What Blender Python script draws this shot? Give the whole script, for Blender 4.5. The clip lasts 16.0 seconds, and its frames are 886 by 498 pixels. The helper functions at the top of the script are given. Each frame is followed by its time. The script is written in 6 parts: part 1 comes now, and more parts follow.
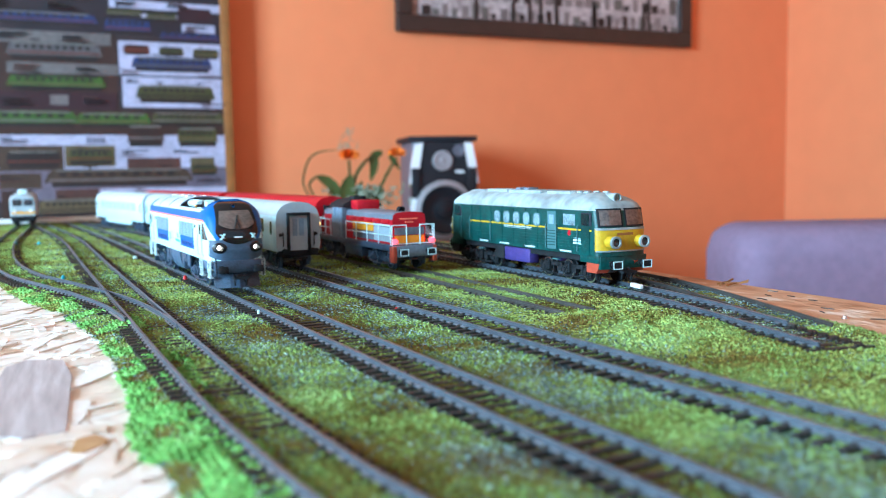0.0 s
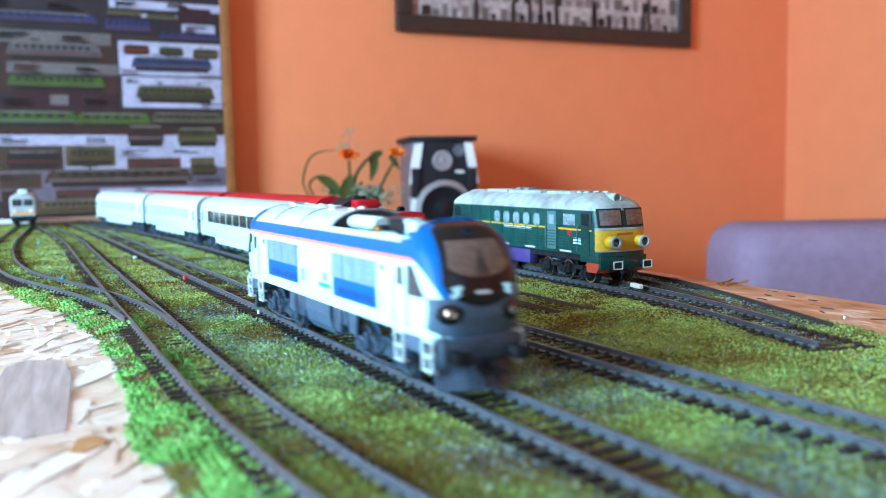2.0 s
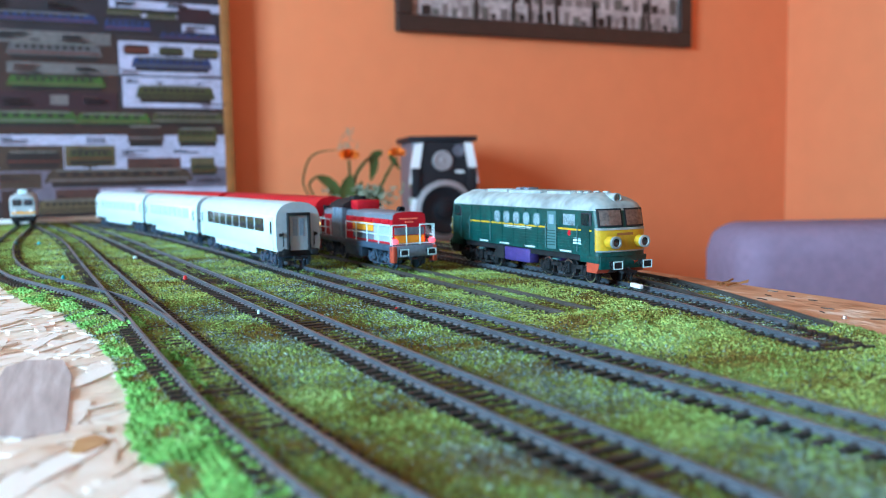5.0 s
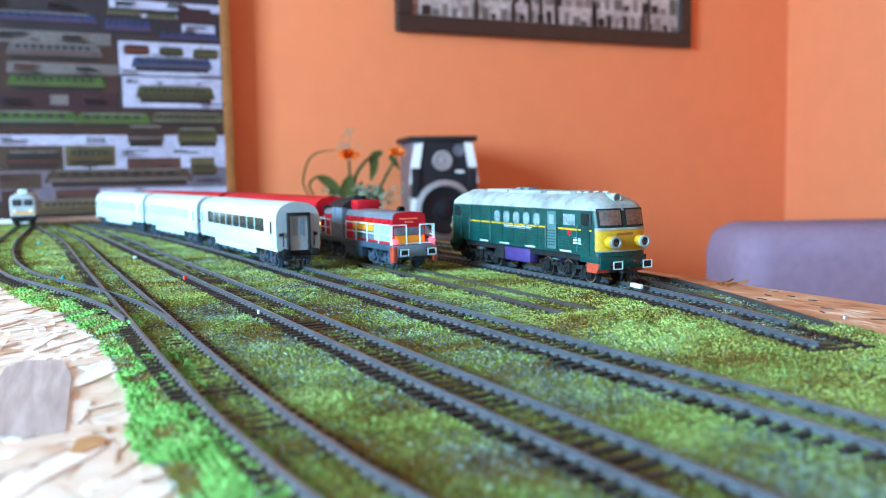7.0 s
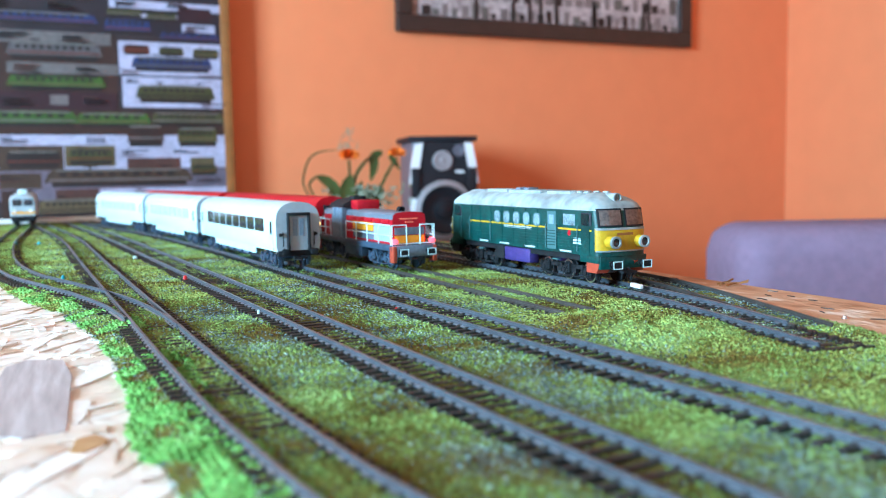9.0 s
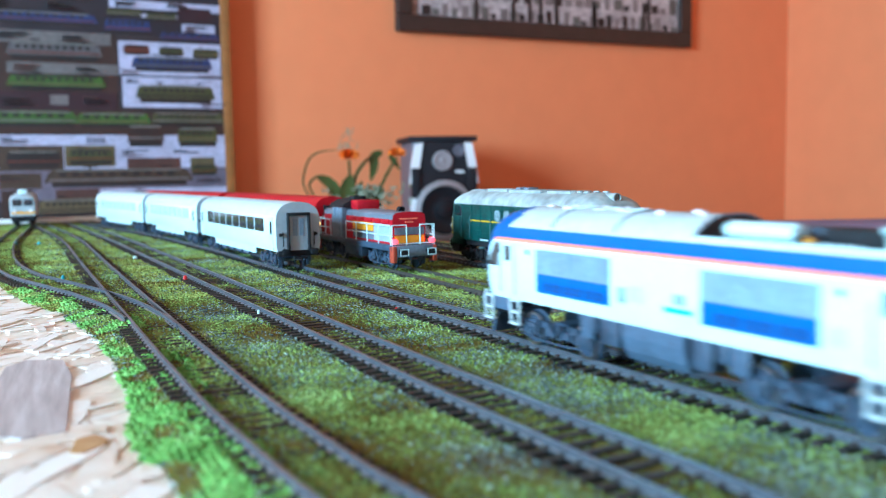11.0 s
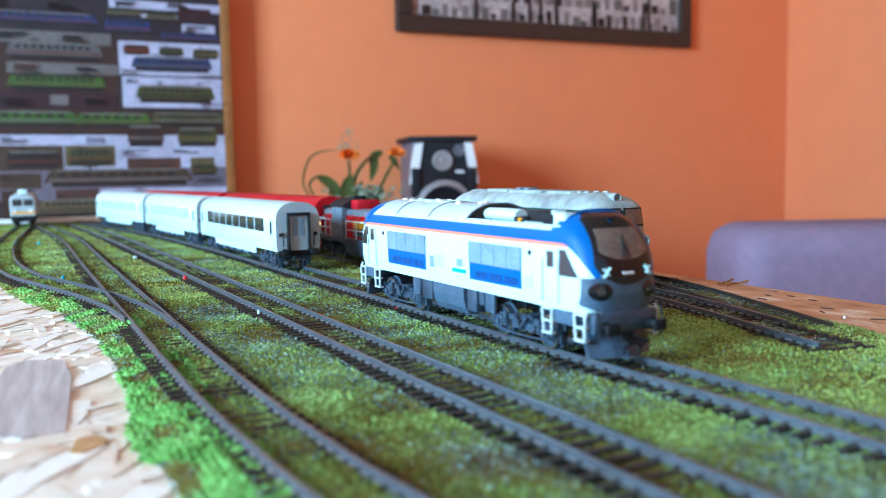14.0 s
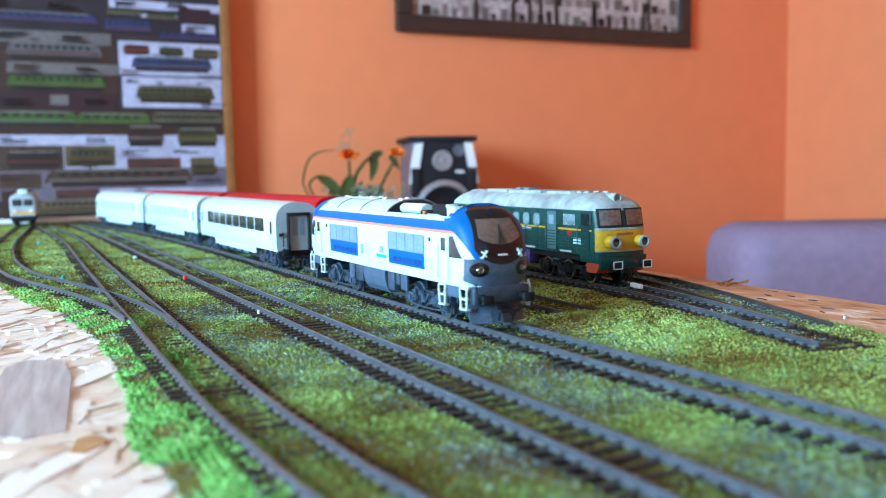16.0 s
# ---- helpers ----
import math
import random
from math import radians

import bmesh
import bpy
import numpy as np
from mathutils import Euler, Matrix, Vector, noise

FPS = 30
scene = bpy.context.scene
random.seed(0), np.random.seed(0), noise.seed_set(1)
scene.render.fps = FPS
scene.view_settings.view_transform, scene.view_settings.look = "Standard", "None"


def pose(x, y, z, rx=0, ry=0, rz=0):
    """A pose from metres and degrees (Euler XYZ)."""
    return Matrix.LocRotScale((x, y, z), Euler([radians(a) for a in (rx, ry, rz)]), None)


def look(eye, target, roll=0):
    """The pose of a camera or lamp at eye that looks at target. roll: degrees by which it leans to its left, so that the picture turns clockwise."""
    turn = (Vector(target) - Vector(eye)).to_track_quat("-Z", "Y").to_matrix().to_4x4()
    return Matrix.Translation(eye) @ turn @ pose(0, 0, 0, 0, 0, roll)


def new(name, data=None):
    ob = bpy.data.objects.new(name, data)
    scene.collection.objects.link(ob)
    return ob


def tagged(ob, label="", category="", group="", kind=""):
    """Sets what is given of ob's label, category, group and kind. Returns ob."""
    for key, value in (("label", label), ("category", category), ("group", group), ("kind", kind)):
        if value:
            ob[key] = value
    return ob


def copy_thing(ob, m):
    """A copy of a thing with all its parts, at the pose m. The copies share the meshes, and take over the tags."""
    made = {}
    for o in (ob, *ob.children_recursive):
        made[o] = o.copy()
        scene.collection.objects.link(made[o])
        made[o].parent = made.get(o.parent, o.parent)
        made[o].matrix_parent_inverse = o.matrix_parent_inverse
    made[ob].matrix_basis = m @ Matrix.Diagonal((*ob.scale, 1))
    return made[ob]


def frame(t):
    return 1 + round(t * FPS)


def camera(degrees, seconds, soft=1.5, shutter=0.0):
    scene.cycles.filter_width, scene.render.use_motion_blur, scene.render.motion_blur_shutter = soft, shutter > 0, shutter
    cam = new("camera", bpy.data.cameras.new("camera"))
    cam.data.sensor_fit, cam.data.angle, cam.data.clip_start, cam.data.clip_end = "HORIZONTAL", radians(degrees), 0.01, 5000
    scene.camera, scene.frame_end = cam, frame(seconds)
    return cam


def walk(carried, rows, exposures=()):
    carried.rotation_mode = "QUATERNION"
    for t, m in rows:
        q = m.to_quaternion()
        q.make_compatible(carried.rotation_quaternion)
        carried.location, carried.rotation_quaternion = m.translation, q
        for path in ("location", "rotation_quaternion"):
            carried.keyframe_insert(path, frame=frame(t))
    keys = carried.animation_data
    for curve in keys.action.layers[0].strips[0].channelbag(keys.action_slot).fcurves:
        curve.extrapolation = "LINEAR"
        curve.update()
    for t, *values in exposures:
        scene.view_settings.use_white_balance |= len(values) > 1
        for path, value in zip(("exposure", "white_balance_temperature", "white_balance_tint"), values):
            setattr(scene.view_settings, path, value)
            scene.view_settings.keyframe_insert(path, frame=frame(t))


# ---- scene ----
# ---- camera: stands still on the layout board ----
RAIL = 0.756                       # height of the rail heads above the room's floor
cam = camera(53.27, 16.0, soft=1.0, shutter=0.8)
EYE = (0.0, 0.0, RAIL + 0.0655)
VIEW = Matrix.Translation(EYE) @ pose(0, 0, 0, 0, 0, -26.0) @ pose(0, 0, 0, 90 - 5.026, 0, 0) @ pose(0, 0, 0, 0, 0, -0.959)
walk(cam, [(0.0, VIEW), (16.0, VIEW)], exposures=[(0.0, 0.09, 5830, 4), (1.7, 0.07, 5830, 4), (2.1, -0.03, 5830, 4), (2.5, -0.32, 5830, 4), (3.0, -0.57, 5430, 3), (3.5, -0.67, 5430, 3), (4.0, -0.62, 5630, 4), (4.6, -0.38, 5830, 4), (5.6, 0.07, 5830, 4), (9.2, 0.12, 5830, 4), (10.4, -0.03, 5780, 4), (11.3, -0.15, 5830, 4), (12.5, -0.15, 5830, 4), (14.0, -0.13, 5800, 4), (16.0, -0.07, 5830, 4)])
cam.data.dof.use_dof, cam.data.dof.focus_distance, cam.data.dof.aperture_fstop = True, 0.46, 11.5

# ---- light: sky through the window on the west side, and an added south fill ----
world = bpy.data.worlds.new("sky")
scene.world = world
world.use_nodes = True
sky = world.node_tree.nodes.new("ShaderNodeTexSky")
sky.sky_type, sky.sun_disc, sky.sun_elevation, sky.sun_rotation = "NISHITA", False, radians(40), radians(250)
world.node_tree.links.new(sky.outputs[0], world.node_tree.nodes["Background"].inputs[0])
world.node_tree.nodes["Background"].inputs[1].default_value = 0.12


def window_light(name, m, sx, sy, power, col):
    d = bpy.data.lights.new(name, "AREA")
    d.shape, d.size, d.size_y, d.energy, d.color = "RECTANGLE", sx, sy, power, col
    ob = new(name, d)
    ob.matrix_world = m
    return ob


window_light("window_light", look((-2.70, -0.10, 1.55), (0.3, 0.75, 1.25)), 1.15, 1.25, 310, (0.50, 0.80, 1.0))
# weak fill lamp, added; no window is known on this side
window_light("window_light", look((0.35, -2.2, 1.62), (0.35, 0.0, 1.1)), 1.5, 1.25, 3, (0.7, 0.88, 1.0))


# ---- materials ----
def rgb(c):
    return (*c, 1.0)


def mat(name, col, rough=0.5, metal=0.0, var=0.12, scale=40.0, bump=0.0, bscale=200.0, island=0.0, obrand=0.0, glow=None, power=0.0, coat=0.0, spec=0.5):
    m = bpy.data.materials.new(name)
    m.use_nodes = True
    nt = m.node_tree
    N, L = nt.nodes, nt.links
    b = N["Principled BSDF"]
    b.inputs["Roughness"].default_value, b.inputs["Metallic"].default_value = rough, metal
    b.inputs["Coat Weight"].default_value = coat
    b.inputs["Specular IOR Level"].default_value = spec
    tc = N.new("ShaderNodeTexCoord")
    n1, n2 = N.new("ShaderNodeTexNoise"), N.new("ShaderNodeTexNoise")
    n1.inputs["Scale"].default_value, n2.inputs["Scale"].default_value = scale, scale * 7
    n1.inputs["Detail"].default_value, n2.inputs["Detail"].default_value = 4, 2
    add = N.new("ShaderNodeMath")
    add.operation = "ADD"
    for n, s in ((n1, 0), (n2, 1)):
        L.new(tc.outputs["Object"], n.inputs["Vector"])
        L.new(n.outputs["Fac"], add.inputs[s])
    src = add.outputs[0]
    lo, hi = 0.7, 1.3
    if island or obrand:
        g = N.new("ShaderNodeNewGeometry" if island else "ShaderNodeObjectInfo")
        k = N.new("ShaderNodeMath")
        k.operation, k.inputs[1].default_value = "MULTIPLY_ADD", island or obrand
        L.new(g.outputs["Random Per Island" if island else "Random"], k.inputs[0])
        L.new(src, k.inputs[2])
        src, hi = k.outputs[0], hi + (island or obrand)
    r = N.new("ShaderNodeMapRange")
    r.inputs[1].default_value, r.inputs[2].default_value = lo, hi
    r.inputs[3].default_value, r.inputs[4].default_value = 1 - var, 1 + var
    L.new(src, r.inputs[0])
    mix = N.new("ShaderNodeVectorMath")
    mix.operation = "SCALE"
    mix.inputs[0].default_value = col
    L.new(r.outputs[0], mix.inputs["Scale"])
    L.new(mix.outputs[0], b.inputs["Base Color"])
    if bump:
        bn, bp = N.new("ShaderNodeTexNoise"), N.new("ShaderNodeBump")
        bn.inputs["Scale"].default_value, bn.inputs["Detail"].default_value = bscale, 5
        bp.inputs["Strength"].default_value, bp.inputs["Distance"].default_value = bump, 0.6 / bscale
        L.new(tc.outputs["Object"], bn.inputs["Vector"])
        L.new(bn.outputs["Fac"], bp.inputs["Height"])
        L.new(bp.outputs[0], b.inputs["Normal"])
    if glow:
        b.inputs["Emission Color"].default_value = rgb(glow)
        b.inputs["Emission Strength"].default_value = power
    return m


def ramp_mat(name, stops, rough, island=0.0, scale=30.0, detail=4.0, bump=0.0, bscale=300.0, stretch=(1, 1, 1), spec=0.4):
    """Colours picked by noise, and by the piece where island is given."""
    m = bpy.data.materials.new(name)
    m.use_nodes = True
    N, L = m.node_tree.nodes, m.node_tree.links
    b = N["Principled BSDF"]
    b.inputs["Roughness"].default_value = rough
    b.inputs["Specular IOR Level"].default_value = spec
    tc, mp, n1 = N.new("ShaderNodeTexCoord"), N.new("ShaderNodeMapping"), N.new("ShaderNodeTexNoise")
    mp.inputs["Scale"].default_value = stretch
    n1.inputs["Scale"].default_value, n1.inputs["Detail"].default_value = scale, detail
    L.new(tc.outputs["Object"], mp.inputs[0])
    L.new(mp.outputs[0], n1.inputs["Vector"])
    src = n1.outputs["Fac"]
    if island:
        g, k = N.new("ShaderNodeNewGeometry"), N.new("ShaderNodeMath")
        k.operation, k.inputs[1].default_value = "MULTIPLY_ADD", island
        L.new(g.outputs["Random Per Island"], k.inputs[0])
        L.new(src, k.inputs[2])
        s = N.new("ShaderNodeMath")
        s.operation, s.inputs[1].default_value = "SUBTRACT", island / 2
        L.new(k.outputs[0], s.inputs[0])
        src = s.outputs[0]
    cr = N.new("ShaderNodeValToRGB")
    el = cr.color_ramp.elements
    while len(el) < len(stops):
        el.new(0.5)
    for e, (p, c) in zip(el, stops):
        e.position, e.color = p, rgb(c)
    L.new(src, cr.inputs[0])
    L.new(cr.outputs[0], b.inputs["Base Color"])
    if bump:
        bn, bp = N.new("ShaderNodeTexNoise"), N.new("ShaderNodeBump")
        bn.inputs["Scale"].default_value, bn.inputs["Detail"].default_value = bscale, 5
        bp.inputs["Strength"].default_value, bp.inputs["Distance"].default_value = bump, 0.6 / bscale
        L.new(mp.outputs[0], bn.inputs["Vector"])
        L.new(bn.outputs["Fac"], bp.inputs["Height"])
        L.new(bp.outputs[0], b.inputs["Normal"])
    return m


M = {}
M["orange"] = mat("orange_wall_paint", (0.84, 0.262, 0.108), 0.75, var=0.03, scale=2, bump=0.12, bscale=160)
M["white_wall"] = mat("cream_ceiling_paint", (0.55, 0.42, 0.32), 0.8, var=0.04, scale=3)
M["floor"] = mat("floor_laminate", (0.25, 0.14, 0.07), 0.4, var=0.25, scale=6)
M["osb"] = ramp_mat("osb_board", [(0.25, (0.62, 0.45, 0.33)), (0.42, (0.78, 0.64, 0.52)), (0.6, (0.85, 0.76, 0.67)), (0.8, (0.88, 0.82, 0.75))], 0.55, scale=14, stretch=(1, 2.5, 1), bump=0.4, bscale=90)
M["strand"] = ramp_mat("osb_strand", [(0.0, (0.56, 0.36, 0.24)), (0.14, (0.76, 0.62, 0.51)), (0.45, (0.86, 0.78, 0.71)), (0.85, (0.90, 0.86, 0.82))], 0.5, island=0.8, scale=60, stretch=(1, 1, 1), bump=0.3, bscale=500)
# board wood with the orange wall's bounced light painted in
M["wall_bounce_wood"] = ramp_mat("wood_with_orange_wall_bounce", [(0.30, (0.32, 0.14, 0.07)), (0.42, (0.50, 0.25, 0.14)), (0.56, (0.58, 0.32, 0.19)), (0.66, (0.76, 0.58, 0.46))], 0.65, scale=55, detail=3, stretch=(1.3, 0.6, 1), bump=0.5, bscale=160)
M["knot"] = ramp_mat("brown_knot", [(0.3, (0.34, 0.16, 0.06)), (0.5, (0.50, 0.27, 0.12)), (0.7, (0.64, 0.42, 0.24))], 0.6, scale=90, stretch=(1, 4, 1))
M["soil"] = ramp_mat("painted_soil", [(0.3, (0.095, 0.055, 0.015)), (0.43, (0.14, 0.11, 0.025)), (0.54, (0.16, 0.20, 0.05)), (0.7, (0.24, 0.34, 0.11))], 0.95, scale=20, detail=9, bump=0.9, bscale=700, spec=0.1)
M["moss"] = ramp_mat("green_turf", [(0.30, (0.13, 0.075, 0.018)), (0.43, (0.17, 0.17, 0.036)), (0.54, (0.25, 0.37, 0.085)), (0.72, (0.44, 0.65, 0.24))], 0.9, island=0.26, scale=20, detail=6, spec=0.1)
M["field"] = ramp_mat("yellow_green_turf", [(0.30, (0.20, 0.12, 0.033)), (0.41, (0.31, 0.28, 0.065)), (0.52, (0.41, 0.50, 0.125)), (0.72, (0.52, 0.66, 0.24))], 0.9, island=0.15, scale=24, detail=7, spec=0.1)
M["gravel"] = ramp_mat("grey_green_ballast", [(0.2, (0.035, 0.05, 0.066)), (0.42, (0.10, 0.135, 0.155)), (0.62, (0.22, 0.30, 0.30)), (0.85, (0.46, 0.60, 0.54))], 0.85, island=0.6, scale=40, spec=0.2)
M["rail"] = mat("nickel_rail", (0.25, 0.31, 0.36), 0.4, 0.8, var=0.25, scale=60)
M["rail_side"] = mat("dark_rail_side", (0.075, 0.085, 0.105), 0.55, 0.25, var=0.35, scale=150)
M["sleeper"] = mat("dark_brown_plastic", (0.025, 0.02, 0.018), 0.6, obrand=0.6, var=0.3, scale=300)
# white paint with the cyan cast of blown daylight mixed in
M["white"] = mat("white_paint_cyan_light_cast", (0.56, 0.79, 0.84), 0.36, var=0.04, scale=60, coat=0.1)
M["pale"] = mat("pale_grey_paint", (0.47, 0.56, 0.59), 0.45, var=0.10, scale=40)
M["blue"] = mat("deep_blue_paint", (0.001, 0.10, 0.36), 0.5, var=0.08, scale=60, spec=0.3)
M["coral"] = mat("coral_stripe", (0.85, 0.22, 0.14), 0.4, var=0.04)
M["black"] = mat("gloss_black", (0.009, 0.009, 0.011), 0.22, var=0.1, coat=0.2, spec=0.35)
M["matblack"] = mat("matt_black", (0.013, 0.014, 0.017), 0.75, var=0.4, scale=120, spec=0.25)
M["gear"] = mat("blue_grey_running_gear", (0.036, 0.06, 0.098), 0.5, var=0.45, scale=150)
M["gearlight"] = mat("grey_tank_paint", (0.060, 0.100, 0.16), 0.5, var=0.25, scale=100)
M["steel"] = mat("bright_steel", (0.55, 0.55, 0.56), 0.3, 1.0, var=0.15, scale=120)
M["grille"] = mat("grey_grille", (0.19, 0.28, 0.38), 0.5, var=0.2, scale=100)
M["glass"] = mat("dark_window_glass", (0.035, 0.035, 0.045), 0.08, var=0.1, coat=0.6)
M["screen"] = mat("brown_windscreen", (0.125, 0.088, 0.075), 0.1, var=0.35, scale=90, coat=0.4)
M["lampglow"] = mat("lit_headlamp", (0.9, 0.9, 0.85), 0.3, glow=(1.0, 0.93, 0.78), power=9.0)
M["redglow"] = mat("lit_tail_lamp", (0.8, 0.03, 0.03), 0.3, glow=(1.0, 0.045, 0.075), power=5.0)
M["amber"] = mat("lit_amber_lamp", (0.9, 0.4, 0.05), 0.3, glow=(1.0, 0.5, 0.12), power=4.0)
M["green"] = mat("dark_green_paint", (0.004, 0.054, 0.050), 0.42, var=0.45, scale=70, spec=0.35)
M["greenlight"] = mat("pale_green_door", (0.06, 0.15, 0.16), 0.4, var=0.1, scale=60)
M["yellow"] = mat("ochre_yellow_paint", (0.50, 0.31, 0.012), 0.45, var=0.15, scale=60)
M["roofgrey"] = mat("light_grey_roof", (0.30, 0.35, 0.36), 0.55, var=0.4, scale=18)
M["red"] = mat("bright_red_paint", (0.44, 0.006, 0.018), 0.42, var=0.12, scale=60, spec=0.3)
M["orangered"] = mat("orange_red_plough", (0.42, 0.06, 0.03), 0.5, var=0.1, scale=60)
M["greyhood"] = mat("slate_grey_paint", (0.13, 0.17, 0.22), 0.45, var=0.25, scale=60)
M["orangepanel"] = mat("orange_yellow_panel", (0.80, 0.36, 0.02), 0.4, var=0.06, scale=60)
M["purple"] = mat("violet_tank_paint", (0.05, 0.033, 0.165), 0.5, var=0.3, scale=120)
M["chair"] = mat("lavender_upholstery", (0.25, 0.19, 0.29), 0.95, var=0.1, scale=9, bump=0.3, bscale=700, spec=0.2)
M["frame"] = mat("dark_brown_frame", (0.035, 0.022, 0.02), 0.4, var=0.2, scale=30)
M["wood"] = mat("varnished_wood_strip", (0.30, 0.12, 0.035), 0.45, var=0.2, scale=20)
M["spk"] = mat("black_speaker_plastic", (0.016, 0.015, 0.02), 0.6, spec=0.25, var=0.15, scale=30)
M["spkgrey"] = mat("grey_speaker_side", (0.12, 0.115, 0.15), 0.45, var=0.1, scale=30)
# silver base raised near white to paint in the window's reflection
M["silver"] = mat("silver_raised_for_reflection", (0.80, 0.84, 0.90), 0.25, 0.1, var=0.05, scale=30)
M["cone"] = mat("grey_speaker_cone", (0.30, 0.27, 0.29), 0.5, var=0.1, scale=60)
M["leaf"] = mat("plant_leaf", (0.06, 0.085, 0.022), 0.5, island=0.5, var=0.4, scale=30)
M["petal"] = mat("orange_petal", (0.85, 0.20, 0.015), 0.6, island=0.5, var=0.25, scale=60)
M["dry"] = mat("grey_green_sprig", (0.25, 0.30, 0.22), 0.8, island=0.5, var=0.3, scale=60)
M["sideboard"] = mat("dark_sideboard_wood", (0.10, 0.05, 0.025), 0.35, var=0.25, scale=10)
M["plaster"] = mat("window_white", (0.75, 0.75, 0.73), 0.5, var=0.03)
# real grey on panels; on white coach ends it paints in shade
M["end_shade_panel_grey"] = mat("panel_grey_also_end_shade", (0.34, 0.42, 0.48), 0.45, var=0.08, scale=60)
M["bigstrand"] = ramp_mat("grey_wood_strand", [(0.3, (0.36, 0.31, 0.31)), (0.5, (0.49, 0.43, 0.43)), (0.7, (0.62, 0.57, 0.58))], 0.6, scale=22, stretch=(1, 12, 1), bump=0.15, bscale=200)
M["foam"] = ramp_mat("bright_foam_turf", [(0.25, (0.11, 0.23, 0.05)), (0.5, (0.20, 0.43, 0.10)), (0.75, (0.33, 0.58, 0.19))], 0.9, island=0.3, scale=60, spec=0.1)
M["darkrail"] = mat("oxidised_rail", (0.10, 0.09, 0.085), 0.5, 0.6, var=0.3, scale=90)
M["darkblue"] = mat("dark_blue_lettering", (0.003, 0.05, 0.20), 0.4, var=0.1)
M["well"] = mat("dark_roof_well", (0.045, 0.05, 0.055), 0.5, var=0.3, scale=80)
M["farpaint"] = mat("pale_blue_grey_paint", (0.36, 0.42, 0.46), 0.4, var=0.1, scale=60)
M["clouded"] = mat("clouded_pane", (0.20, 0.28, 0.32), 0.25, var=0.5, scale=160)
# pane colour with the glare of the room window painted in
M["milky"] = mat("painted_glare_pane", (0.42, 0.54, 0.58), 0.25, var=0.15, scale=120)
M["teal"] = mat("teal_lamp_plastic", (0.02, 0.35, 0.45), 0.3, var=0.1)
M["redcap"] = mat("red_lamp_plastic", (0.6, 0.02, 0.02), 0.3, var=0.1)


# ---- mesh helpers ----
def link(name, bm, mats, parent=None, label="", k=1.0, smooth=False, bevel=0.0):
    if k != 1.0:
        bmesh.ops.scale(bm, vec=(k, k, k), verts=bm.verts)
    me = bpy.data.meshes.new(name)
    bmesh.ops.recalc_face_normals(bm, faces=bm.faces)
    bm.to_mesh(me)
    bm.free()
    for m in mats if isinstance(mats, (list, tuple)) else [mats]:
        me.materials.append(m)
    if smooth:
        for p in me.polygons:
            p.use_smooth = True
        me.set_sharp_from_angle(angle=radians(38))
    ob = new(name, me)
    if parent:
        ob.parent = parent
    if label:
        tagged(ob, label)
    if bevel:
        b = ob.modifiers.new("bevel", "BEVEL")
        b.width, b.segments, b.limit_method = bevel, 2, "ANGLE"
    return ob


def part(name, bm, mats, parent, label="", smooth=True, k=0.001):
    """One mesh under a thing; the train's bodies are drawn in millimetres."""
    return link(name, bm, mats, parent, label, k, smooth)


def loose_parts(name, bm, mats, parent, label=""):
    """Thin bars, each straight or bent bar a part of its own."""
    bm.verts.ensure_lookup_table()
    left = set(bm.verts)
    groups = []
    while left:
        seed = left.pop()
        got, todo = {seed}, [seed]
        while todo:
            for e in todo.pop().link_edges:
                for v in e.verts:
                    if v in left:
                        left.discard(v)
                        got.add(v)
                        todo.append(v)
        groups.append(got)
    joined = []
    for g in groups:                       # pieces of one bent bar share a joint
        c = [v.co.copy() for v in g]
        hit = [j for j in joined if name == "handrail" and min((a - b).length for a in c[:12] for b in j[1]) < 0.95]
        for j in hit:
            joined.remove(j)
        joined.append((g.union(*[j[0] for j in hit]), c + [q for j in hit for q in j[1]]))
    for g, _ in sorted(joined, key=lambda j: tuple(sum((v.co for v in j[0]), Vector()) / len(j[0]))):
        nb, mp = bmesh.new(), {}
        for v in sorted(g, key=lambda v: tuple(v.co)):
            mp[v] = nb.verts.new(v.co)
        for f in bm.faces:
            if f.verts[0] in g:
                nb.faces.new([mp[v] for v in f.verts])
        part(name, nb, mats, parent, label)
    bm.free()


def box(bm, x0, x1, y0, y1, z0, z1, mi=0, bev=0.0):
    v = [bm.verts.new(p) for p in ((x0, y0, z0), (x1, y0, z0), (x1, y1, z0), (x0, y1, z0), (x0, y0, z1), (x1, y0, z1), (x1, y1, z1), (x0, y1, z1))]
    fs = [bm.faces.new([v[i] for i in f]) for f in ((0, 3, 2, 1), (4, 5, 6, 7), (0, 1, 5, 4), (1, 2, 6, 5), (2, 3, 7, 6), (3, 0, 4, 7))]
    for f in fs:
        f.material_index = mi
    if bev:
        r = bmesh.ops.bevel(bm, geom=list({e for f in fs for e in f.edges}), offset=bev, segments=6 if 0.02 < bev < 0.1 else 2, affect="EDGES", profile=0.5)
        for f in r["faces"]:
            f.material_index = mi
    return bm


def one_box(*a, bev=0.0):
    return box(bmesh.new(), *a, bev=bev)


